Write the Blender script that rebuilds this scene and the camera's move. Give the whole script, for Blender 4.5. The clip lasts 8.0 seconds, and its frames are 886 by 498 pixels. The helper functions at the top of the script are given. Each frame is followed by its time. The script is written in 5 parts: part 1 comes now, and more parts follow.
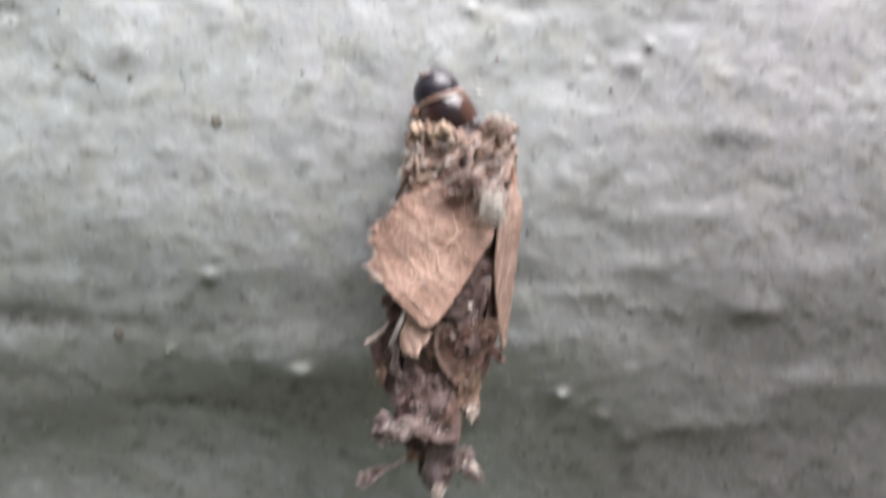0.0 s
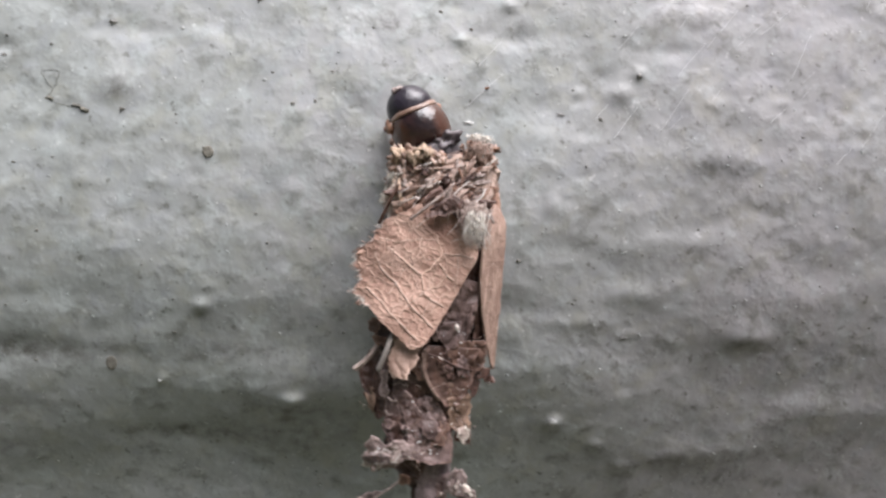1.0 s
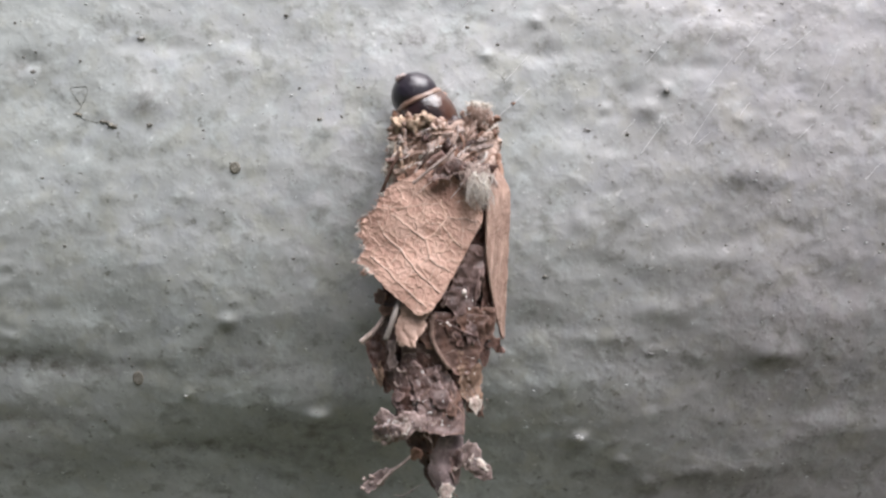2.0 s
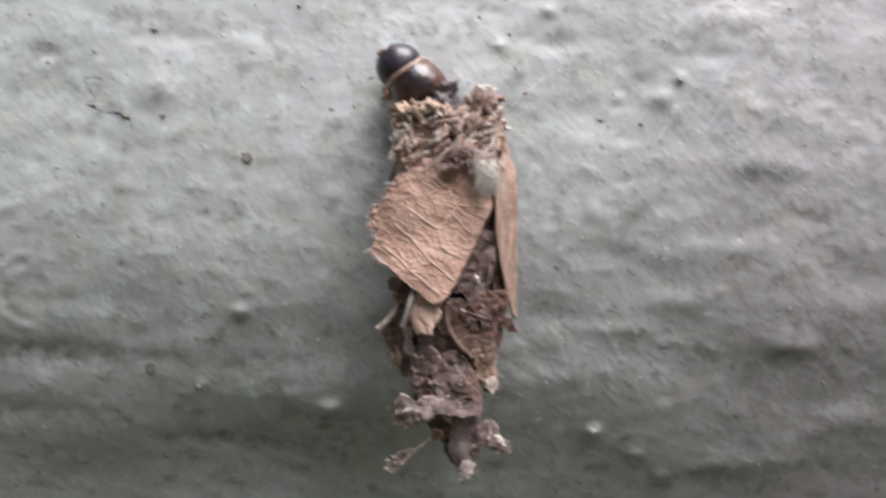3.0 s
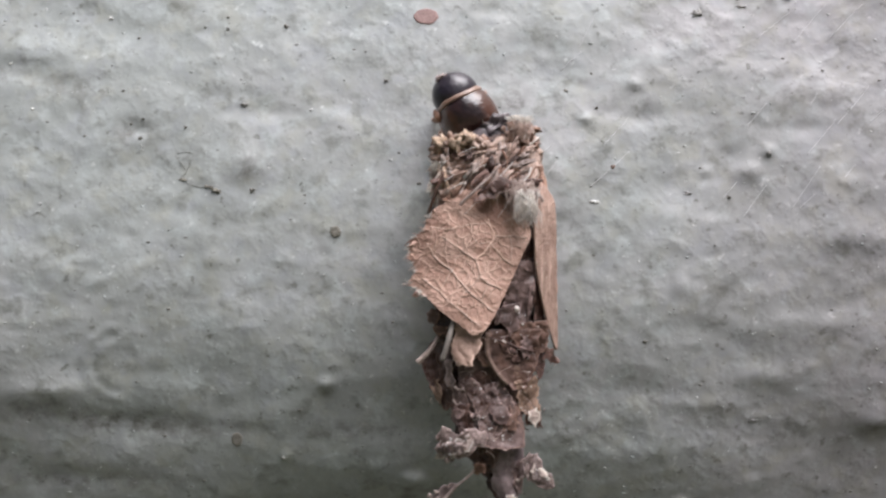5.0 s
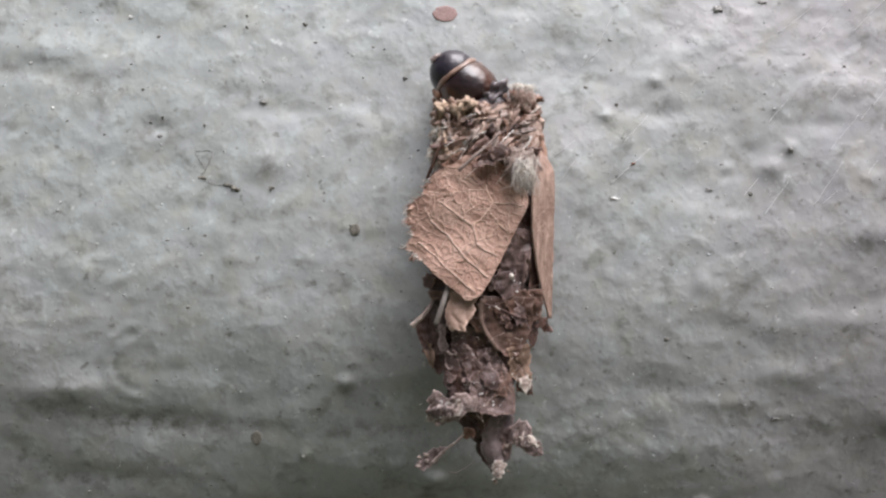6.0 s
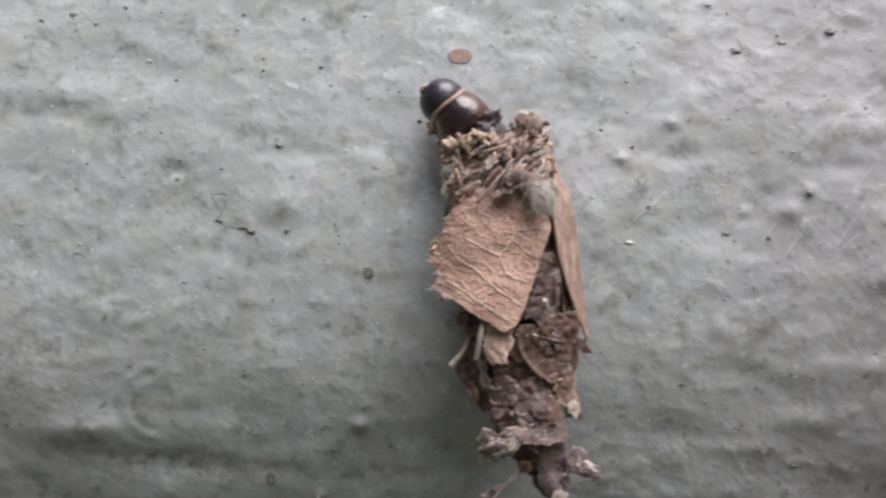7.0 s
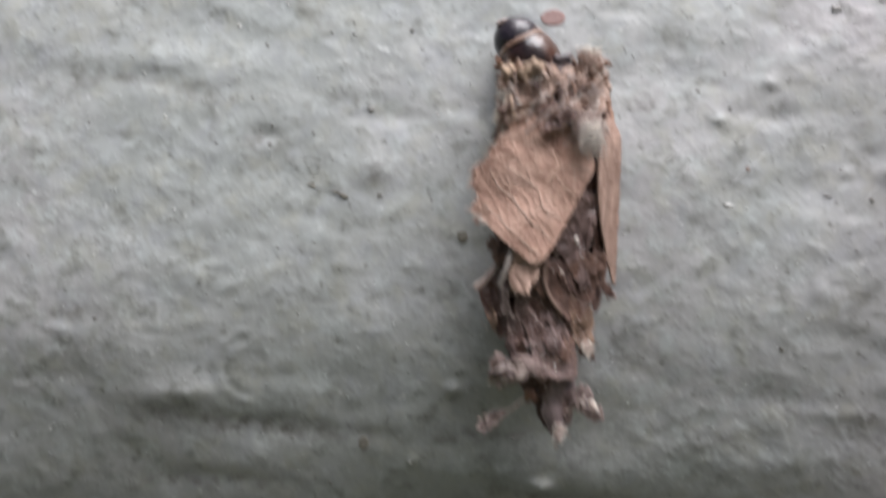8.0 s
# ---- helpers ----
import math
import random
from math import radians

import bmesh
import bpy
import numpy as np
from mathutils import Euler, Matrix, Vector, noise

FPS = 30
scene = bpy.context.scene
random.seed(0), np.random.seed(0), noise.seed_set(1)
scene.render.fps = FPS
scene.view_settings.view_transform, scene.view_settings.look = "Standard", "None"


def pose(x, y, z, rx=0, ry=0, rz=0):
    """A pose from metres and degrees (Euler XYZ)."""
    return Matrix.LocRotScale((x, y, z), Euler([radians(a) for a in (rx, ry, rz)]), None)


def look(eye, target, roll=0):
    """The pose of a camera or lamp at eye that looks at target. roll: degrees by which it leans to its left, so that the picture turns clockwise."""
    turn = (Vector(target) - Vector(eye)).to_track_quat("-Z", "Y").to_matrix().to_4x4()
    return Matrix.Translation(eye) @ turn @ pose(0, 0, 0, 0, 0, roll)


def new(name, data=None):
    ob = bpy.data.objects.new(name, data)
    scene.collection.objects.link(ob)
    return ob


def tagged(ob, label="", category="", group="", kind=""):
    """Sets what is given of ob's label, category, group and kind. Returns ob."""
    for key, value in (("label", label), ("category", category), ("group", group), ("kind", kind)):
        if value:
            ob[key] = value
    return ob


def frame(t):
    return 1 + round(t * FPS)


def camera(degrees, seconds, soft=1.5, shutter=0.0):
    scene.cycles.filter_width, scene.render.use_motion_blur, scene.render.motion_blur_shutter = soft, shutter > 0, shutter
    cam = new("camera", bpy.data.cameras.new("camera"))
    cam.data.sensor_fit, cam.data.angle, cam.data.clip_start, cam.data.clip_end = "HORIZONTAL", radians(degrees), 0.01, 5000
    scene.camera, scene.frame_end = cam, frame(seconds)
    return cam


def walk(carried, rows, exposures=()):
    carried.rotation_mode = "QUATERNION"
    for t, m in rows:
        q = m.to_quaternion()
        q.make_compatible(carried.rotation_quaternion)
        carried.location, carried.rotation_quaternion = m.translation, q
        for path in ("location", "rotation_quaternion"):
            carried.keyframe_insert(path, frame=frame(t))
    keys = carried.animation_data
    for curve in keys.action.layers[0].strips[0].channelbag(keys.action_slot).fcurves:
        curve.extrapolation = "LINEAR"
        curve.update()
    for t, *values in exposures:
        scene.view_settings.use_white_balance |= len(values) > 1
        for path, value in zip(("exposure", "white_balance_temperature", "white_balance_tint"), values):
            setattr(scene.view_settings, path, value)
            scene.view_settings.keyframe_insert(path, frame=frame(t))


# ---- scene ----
from mathutils.bvhtree import BVHTree

MM = 0.001


# ---- camera and its walk ----
cam = camera(50.0, 8.0, soft=2.5, shutter=0.9)
walk(cam, [
    (0.0, pose(0.00345, -0.06888, -0.00240, 86.89, -0.16, -4.75)),
    (0.033, pose(0.00344, -0.06888, -0.00231, 87.22, -0.16, -4.78)),
    (0.067, pose(0.00344, -0.06888, -0.00222, 87.02, -0.15, -4.81)),
    (0.1, pose(0.00343, -0.06888, -0.00213, 86.87, -0.15, -4.84)),
    (0.2, pose(0.00340, -0.06889, -0.00186, 87.15, -0.13, -5.13)),
    (0.3, pose(0.00338, -0.06889, -0.00158, 87.26, -0.12, -5.15)),
    (0.4, pose(0.00335, -0.06890, -0.00131, 86.93, -0.10, -5.45)),
    (0.467, pose(0.00334, -0.06890, -0.00113, 86.89, -0.09, -5.58)),
    (0.5, pose(0.00333, -0.06890, -0.00104, 86.69, -0.09, -5.64)),
    (0.533, pose(0.00343, -0.06891, -0.00104, 86.51, -0.08, -5.58)),
    (0.6, pose(0.00362, -0.06894, -0.00105, 86.84, -0.07, -5.47)),
    (0.7, pose(0.00391, -0.06898, -0.00105, 86.94, -0.06, -5.24)),
    (0.8, pose(0.00419, -0.06901, -0.00106, 87.03, -0.04, -4.95)),
    (0.9, pose(0.00448, -0.06905, -0.00106, 87.27, -0.03, -4.61)),
    (1.0, pose(0.00477, -0.06909, -0.00107, 87.56, -0.01, -4.23)),
    (1.1, pose(0.00461, -0.06906, -0.00091, 87.67, -0.00, -4.16)),
    (1.2, pose(0.00444, -0.06902, -0.00075, 87.74, 0.00, -4.04)),
    (1.3, pose(0.00428, -0.06899, -0.00060, 87.88, 0.01, -3.91)),
    (1.4, pose(0.00411, -0.06895, -0.00044, 87.95, 0.01, -3.84)),
    (1.5, pose(0.00395, -0.06892, -0.00028, 87.99, 0.02, -3.90)),
    (1.6, pose(0.00393, -0.06891, -0.00036, 88.39, 0.02, -3.57)),
    (1.7, pose(0.00391, -0.06890, -0.00045, 88.22, 0.02, -3.45)),
    (2.8, pose(0.00372, -0.06877, -0.00138, 88.11, 0.04, -3.25)),
    (2.9, pose(0.00405, -0.06876, -0.00152, 88.26, 0.04, -2.76)),
    (2.967, pose(0.00428, -0.06876, -0.00162, 88.28, 0.03, -2.46)),
    (3.0, pose(0.00439, -0.06876, -0.00167, 88.40, 0.03, -2.26)),
    (3.033, pose(0.00430, -0.06875, -0.00162, 88.54, 0.02, -2.07)),
    (3.1, pose(0.00412, -0.06872, -0.00152, 88.43, 0.01, -2.19)),
    (3.2, pose(0.00384, -0.06868, -0.00137, 88.62, -0.01, -2.18)),
    (3.3, pose(0.00357, -0.06863, -0.00123, 88.97, -0.02, -1.94)),
    (3.4, pose(0.00329, -0.06859, -0.00108, 88.95, -0.04, -1.50)),
    (3.467, pose(0.00311, -0.06856, -0.00098, 88.86, -0.05, -1.35)),
    (3.5, pose(0.00302, -0.06855, -0.00093, 89.10, -0.06, -1.28)),
    (3.533, pose(0.00297, -0.06855, -0.00081, 89.33, -0.06, -1.21)),
    (3.6, pose(0.00288, -0.06856, -0.00056, 89.06, -0.05, -1.07)),
    (3.7, pose(0.00274, -0.06857, -0.00019, 90.08, -0.05, -0.86)),
    (3.8, pose(0.00260, -0.06859, 0.00018, 90.35, -0.04, -0.67)),
    (3.9, pose(0.00246, -0.06860, 0.00055, 90.46, -0.04, -0.52)),
    (4.0, pose(0.00232, -0.06861, 0.00092, 90.16, -0.03, -0.62)),
    (4.2, pose(0.00197, -0.06859, 0.00128, 90.20, -0.04, -0.35)),
    (4.3, pose(0.00179, -0.06857, 0.00145, 90.12, -0.04, -0.29)),
    (4.4, pose(0.00162, -0.06856, 0.00163, 90.08, -0.05, -0.13)),
    (4.5, pose(0.00144, -0.06855, 0.00181, 89.95, -0.05, -0.12)),
    (4.6, pose(0.00124, -0.06854, 0.00185, 89.96, -0.05, -0.19)),
    (4.7, pose(0.00105, -0.06853, 0.00190, 89.93, -0.05, -0.38)),
    (5.8, pose(-0.00112, -0.06839, 0.00239, 89.18, -0.02, -0.38)),
    (5.9, pose(-0.00069, -0.06833, 0.00198, 89.65, 0.03, 0.00)),
    (6.0, pose(-0.00027, -0.06828, 0.00157, 90.00, 0.07, 0.28)),
    (6.1, pose(-0.00029, -0.06829, 0.00154, 90.28, 0.08, 0.23)),
    (6.2, pose(-0.00031, -0.06829, 0.00150, 90.45, 0.08, 0.32)),
    (6.3, pose(-0.00034, -0.06830, 0.00147, 90.64, 0.09, 0.20)),
    (6.4, pose(-0.00036, -0.06830, 0.00143, 91.05, 0.09, 0.31)),
    (6.5, pose(-0.00038, -0.06831, 0.00140, 91.47, 0.10, 0.08)),
    (6.6, pose(-0.00004, -0.06829, 0.00200, 91.33, 0.06, 0.37)),
    (6.7, pose(0.00030, -0.06827, 0.00260, 91.21, 0.02, 0.68)),
    (6.8, pose(0.00063, -0.06825, 0.00321, 91.09, -0.02, 1.20)),
    (6.9, pose(0.00097, -0.06823, 0.00381, 90.70, -0.06, 1.78)),
    (7.0, pose(0.00131, -0.06821, 0.00441, 90.24, -0.10, 2.44)),
    (7.1, pose(0.00119, -0.06817, 0.00454, 90.07, -0.08, 2.74)),
    (7.2, pose(0.00107, -0.06813, 0.00466, 89.63, -0.06, 3.06)),
    (7.3, pose(0.00096, -0.06809, 0.00479, 89.38, -0.03, 3.44)),
    (7.4, pose(0.00084, -0.06805, 0.00491, 89.21, -0.01, 3.96)),
    (7.5, pose(0.00072, -0.06801, 0.00504, 88.74, 0.01, 5.08)),
    (7.6, pose(-0.00030, -0.06802, 0.00455, 88.15, 0.01, 4.97)),
    (7.7, pose(-0.00133, -0.06803, 0.00405, 88.31, 0.02, 4.67)),
    (7.8, pose(-0.00235, -0.06804, 0.00356, 88.59, 0.02, 4.10)),
    (7.9, pose(-0.00282, -0.06801, 0.00321, 88.70, 0.04, 4.19)),
    (7.967, pose(-0.00313, -0.06800, 0.00298, 88.97, 0.05, 4.25)),
    (8.0, pose(-0.00328, -0.06799, 0.00286, 89.36, 0.05, 4.28)),
], exposures=[(0.0, 0.40), (0.5, 0.24), (1.5, 0.15), (3.0, 0.16), (3.5, 0.14), (4.0, 0.01), (4.5, -0.04), (6.0, -0.03), (6.5, -0.02), (7.0, -0.19), (8.0, -0.12)])


# ---- sky and light: an overcast sky, brightest high above the wall ----
SUN_UP, SUN_AROUND = radians(66), radians(140)     # height over the horizon, turn from north
world = bpy.data.worlds.new("overcast sky")
scene.world = world
world.use_nodes = True
sky = world.node_tree.nodes.new("ShaderNodeTexSky")
sky.sky_type, sky.sun_disc, sky.sun_elevation, sky.sun_rotation = "NISHITA", False, SUN_UP, SUN_AROUND
sky.air_density, sky.dust_density, sky.ozone_density = 1.0, 5.0, 0.2
back = world.node_tree.nodes["Background"]
back.inputs["Strength"].default_value = 0.05
world.node_tree.links.new(sky.outputs["Color"], back.inputs["Color"])

sun = new("sun", bpy.data.lights.new("sun", "SUN"))
sun.data.energy, sun.data.angle, sun.data.color = 6.45, radians(50), (0.964, 0.953, 1.0)
sun_from = Vector((math.sin(SUN_AROUND) * math.cos(SUN_UP), math.cos(SUN_AROUND) * math.cos(SUN_UP), math.sin(SUN_UP)))
sun.matrix_world = look(sun_from * 2, (0, 0, 0))


# ---- materials ----
def material(name, base, rough=0.6, metal=0.0, spec=0.5):
    """A node material; returns it with its tree, its shader and its object coordinates."""
    m = bpy.data.materials.new(name)
    m.use_nodes = True
    tree = m.node_tree
    shader = tree.nodes["Principled BSDF"]
    shader.inputs["Base Color"].default_value = (*base, 1)
    shader.inputs["Roughness"].default_value, shader.inputs["Metallic"].default_value = rough, metal
    shader.inputs["Specular IOR Level"].default_value = spec
    place = tree.nodes.new("ShaderNodeTexCoord").outputs["Object"]
    return m, tree, shader, place


def noise_node(tree, place, per_mm, detail=5.0, rough=0.6, stretch=None):
    node = tree.nodes.new("ShaderNodeTexNoise")
    node.inputs["Scale"].default_value, node.inputs["Detail"].default_value = per_mm * 1000, detail
    node.inputs["Roughness"].default_value = rough
    if stretch:
        mapping = tree.nodes.new("ShaderNodeMapping")
        mapping.inputs["Scale"].default_value = stretch
        tree.links.new(place, mapping.inputs["Vector"])
        place = mapping.outputs["Vector"]
    tree.links.new(place, node.inputs["Vector"])
    return node.outputs["Fac"]


def cells_node(tree, place, per_mm, feature="DISTANCE_TO_EDGE"):
    node = tree.nodes.new("ShaderNodeTexVoronoi")
    node.feature = feature
    node.inputs["Scale"].default_value = per_mm * 1000
    tree.links.new(place, node.inputs["Vector"])
    return node.outputs["Distance"]


def ramp(tree, fac, stops):
    node = tree.nodes.new("ShaderNodeValToRGB")
    while len(node.color_ramp.elements) < len(stops):
        node.color_ramp.elements.new(0.5)
    for e, (at, colour) in zip(node.color_ramp.elements, stops):
        e.position, e.color = at, (*colour, 1)
    tree.links.new(fac, node.inputs["Fac"])
    return node.outputs["Color"]


def mixed(tree, fac, a, b, how="MIX"):
    node = tree.nodes.new("ShaderNodeMix")
    node.data_type, node.blend_type = "RGBA", how
    for value, slot in ((fac, 0), (a, 6), (b, 7)):
        if hasattr(value, "links"):
            tree.links.new(value, node.inputs[slot])
        else:
            node.inputs[slot].default_value = value if slot == 0 else (*value, 1)
    return node.outputs[2]


def bumped(tree, shader, height, mm, strength=1.0, before=None):
    node = tree.nodes.new("ShaderNodeBump")
    node.inputs["Distance"].default_value, node.inputs["Strength"].default_value = mm * MM, strength
    tree.links.new(height, node.inputs["Height"])
    if before is not None:
        tree.links.new(before, node.inputs["Normal"])
    tree.links.new(node.outputs["Normal"], shader.inputs["Normal"])
    return node.outputs["Normal"]


def paint_material():
    """Old glossy paint on rough plaster: mottled, smudged with olive and grey dirt, flecked dark and white."""
    m, tree, shader, place = material("grey green wall paint", (0.42, 0.43, 0.42), 0.4)
    turned = tree.nodes.new("ShaderNodeMapping")
    turned.inputs["Rotation"].default_value, turned.inputs["Location"].default_value = (0.5, 0.7, 0.35), (0.137, 0.271, 0.093)
    tree.links.new(place, turned.inputs["Vector"])
    place = turned.outputs["Vector"]
    patches = noise_node(tree, place, 0.03, 3)
    colour = ramp(tree, patches, [(0.38, (0.41, 0.42, 0.41)), (0.62, (0.46, 0.445, 0.45))])
    tint = noise_node(tree, place, 0.42, 4, 0.6)
    colour = mixed(tree, ramp(tree, tint, [(0.36, (0.7,) * 3), (0.50, (0, 0, 0))]), colour, (0.42, 0.413, 0.37))
    tint = noise_node(tree, place, 0.36, 5, 0.65, (1, 1, 1.3))
    colour = mixed(tree, ramp(tree, tint, [(0.50, (0, 0, 0)), (0.66, (0.6,) * 3)]), colour, (0.40, 0.405, 0.43))
    dirt = noise_node(tree, place, 0.30, 5, 0.65)
    colour = mixed(tree, ramp(tree, dirt, [(0.44, (0, 0, 0)), (0.68, (0.6,) * 3)]), colour, (0.28, 0.283, 0.272))
    worn = noise_node(tree, place, 0.6, 4, 0.6)
    colour = mixed(tree, ramp(tree, worn, [(0.52, (0, 0, 0)), (0.70, (0.6,) * 3)]), colour, (0.56, 0.585, 0.585))
    smudge = noise_node(tree, place, 0.5, 4, 0.6)
    colour = mixed(tree, ramp(tree, smudge, [(0.55, (0, 0, 0)), (0.68, (0.72,) * 3)]), colour, (0.235, 0.235, 0.215))
    fine = noise_node(tree, place, 1.3, 3, 0.55)
    colour = mixed(tree, ramp(tree, fine, [(0.27, (0.75,) * 3), (0.36, (0, 0, 0))]), colour, (0.19, 0.185, 0.165))
    colour = mixed(tree, ramp(tree, fine, [(0.66, (0, 0, 0)), (0.74, (0.7,) * 3)]), colour, (0.66, 0.66, 0.65))
    # greenish to greyish mauve, with the right side's dimmer light painted in
    mauve_mask = tree.nodes.new("ShaderNodeAttribute")
    mauve_mask.attribute_name = "mauve_dim"
    colour = mixed(tree, 1.0, colour, mixed(tree, mauve_mask.outputs["Fac"], (0.995, 1.022, 1.01), (0.938, 0.903, 0.918)), "MULTIPLY")
    # dirt, plus shade painted into the colour below lumps and beside the bag
    grime_shade = tree.nodes.new("ShaderNodeAttribute")
    grime_shade.attribute_name = "grime_shade"
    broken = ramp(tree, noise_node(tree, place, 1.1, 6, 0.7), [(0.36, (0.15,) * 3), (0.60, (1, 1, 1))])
    colour = mixed(tree, mixed(tree, grime_shade.outputs["Fac"], (0, 0, 0), broken), colour, (0.12, 0.113, 0.10))
    tree.links.new(colour, shader.inputs["Base Color"])
    gloss = ramp(tree, noise_node(tree, place, 0.5, 4), [(0.3, (0.40,) * 3), (0.7, (0.60,) * 3)])
    tree.links.new(gloss, shader.inputs["Roughness"])
    where = ramp(tree, noise_node(tree, place, 0.16, 4, 0.6), [(0.40, (0.35,) * 3), (0.60, (1, 1, 1))])
    nodules = ramp(tree, noise_node(tree, place, 1.0, 2, 0.5), [(0.46, (0, 0, 0)), (0.75, (1, 1, 1))])
    first = bumped(tree, shader, mixed(tree, where, (0, 0, 0), nodules), 0.028)
    second = bumped(tree, shader, noise_node(tree, place, 0.5, 3, 0.5), 0.05, 1.0, first)
    bumped(tree, shader, noise_node(tree, place, 2.0, 2, 0.5), 0.01, 1.0, second)
    return m


def dry_material(name, dark, light, rough=0.75, per_mm=0.9, relief=0.12, spec=0.35, grain=None):
    """Dry plant stuff: ridges paler than the hollows, rough, each piece a little different."""
    m, tree, shader, place = material(name, light, rough, 0.0, spec)
    ridges = noise_node(tree, place, per_mm * 1.5, 7, 0.68, grain)
    colour = ramp(tree, ridges, [(0.34, dark), (0.55, tuple(0.55 * d + 0.45 * c for d, c in zip(dark, light))), (0.70, light)])
    fleck = noise_node(tree, place, per_mm * 3.6, 3, 0.6)
    colour = mixed(tree, ramp(tree, fleck, [(0.62, (0, 0, 0)), (0.74, (0.6, 0.6, 0.6))]), colour, tuple(min(0.85, 1.6 * c + 0.04) for c in light))
    torn = tree.nodes.new("ShaderNodeAttribute")
    torn.attribute_name = "torn"
    frayed = ramp(tree, noise_node(tree, place, 2.2, 4, 0.7), [(0.34, (0, 0, 0)), (0.54, (1, 1, 1))])
    colour = mixed(tree, mixed(tree, torn.outputs["Fac"], (0, 0, 0), frayed), colour, tuple(min(0.8, 1.25 * c + 0.03) for c in light))
    info = tree.nodes.new("ShaderNodeObjectInfo").outputs["Random"]
    colour = mixed(tree, 1.0, colour, ramp(tree, info, [(0.0, (0.75, 0.74, 0.75)), (1.0, (1.12, 1.10, 1.08))]), "MULTIPLY")
    tree.links.new(colour, shader.inputs["Base Color"])
    gloss = ramp(tree, noise_node(tree, place, per_mm * 2.5, 4, 0.6), [(0.35, (max(0.2, rough - 0.22),) * 3), (0.65, (min(0.95, rough + 0.2),) * 3)])
    tree.links.new(gloss, shader.inputs["Roughness"])
    first = bumped(tree, shader, ridges, relief * 1.4)
    second = bumped(tree, shader, fleck, relief * 0.35, 1.0, first)
    bumped(tree, shader, noise_node(tree, place, 4.5, 3, 0.65), relief * 0.55, 1.0, second)
    return m


def leaf_material():
    m, tree, shader, place = material("dry tan leaf", (0.40, 0.25, 0.17), 0.62, 0.0, 0.4)
    blotch = noise_node(tree, place, 0.35, 5, 0.6)
    colour = ramp(tree, blotch, [(0.32, (0.39, 0.223, 0.172)), (0.5, (0.56, 0.338, 0.264)), (0.68, (0.70, 0.458, 0.37))])
    wobble = tree.nodes.new("ShaderNodeTexNoise")
    wobble.inputs["Scale"].default_value, wobble.inputs["Detail"].default_value = 700, 2
    tree.links.new(place, wobble.inputs["Vector"])
    bent = tree.nodes.new("ShaderNodeMix")
    bent.data_type, bent.blend_type = "RGBA", "LINEAR_LIGHT"
    bent.inputs[0].default_value = 0.0006
    tree.links.new(place, bent.inputs[6])
    tree.links.new(wobble.outputs["Color"], bent.inputs[7])
    net = cells_node(tree, bent.outputs[2], 1.05)
    small = cells_node(tree, bent.outputs[2], 3.0)
    vein = ramp(tree, net, [(0.0, (1, 1, 1)), (0.07, (0, 0, 0))])
    veinlet = ramp(tree, small, [(0.0, (1, 1, 1)), (0.14, (0, 0, 0))])
    colour = mixed(tree, mixed(tree, 0.35, (0, 0, 0), vein), colour, (0.73, 0.53, 0.42))
    colour = mixed(tree, mixed(tree, 0.22, (0, 0, 0), veinlet), colour, (0.73, 0.53, 0.42))
    # darker patch: the collar's shade painted into the leaf's colour
    stain = tree.nodes.new("ShaderNodeAttribute")
    stain.attribute_name = "stain"
    colour = mixed(tree, stain.outputs["Fac"], colour, (0.20, 0.10, 0.07))
    spots = noise_node(tree, place, 1.8, 5, 0.7)
    colour = mixed(tree, ramp(tree, spots, [(0.30, (0.7,) * 3), (0.42, (0, 0, 0))]), colour, (0.20, 0.11, 0.075))
    tree.links.new(colour, shader.inputs["Base Color"])
    first = bumped(tree, shader, vein, 0.03)
    second = bumped(tree, shader, veinlet, 0.018, 1.0, first)
    turned = tree.nodes.new("ShaderNodeMapping")
    turned.inputs["Rotation"].default_value = (0, radians(-38), 0)
    tree.links.new(place, turned.inputs["Vector"])
    wrinkles = noise_node(tree, turned.outputs["Vector"], 1.6, 3, 0.55, (0.35, 1, 1))
    second = bumped(tree, shader, wrinkles, 0.10, 1.0, second)
    bumped(tree, shader, noise_node(tree, place, 4, 4, 0.7), 0.03, 1.0, second)
    return m


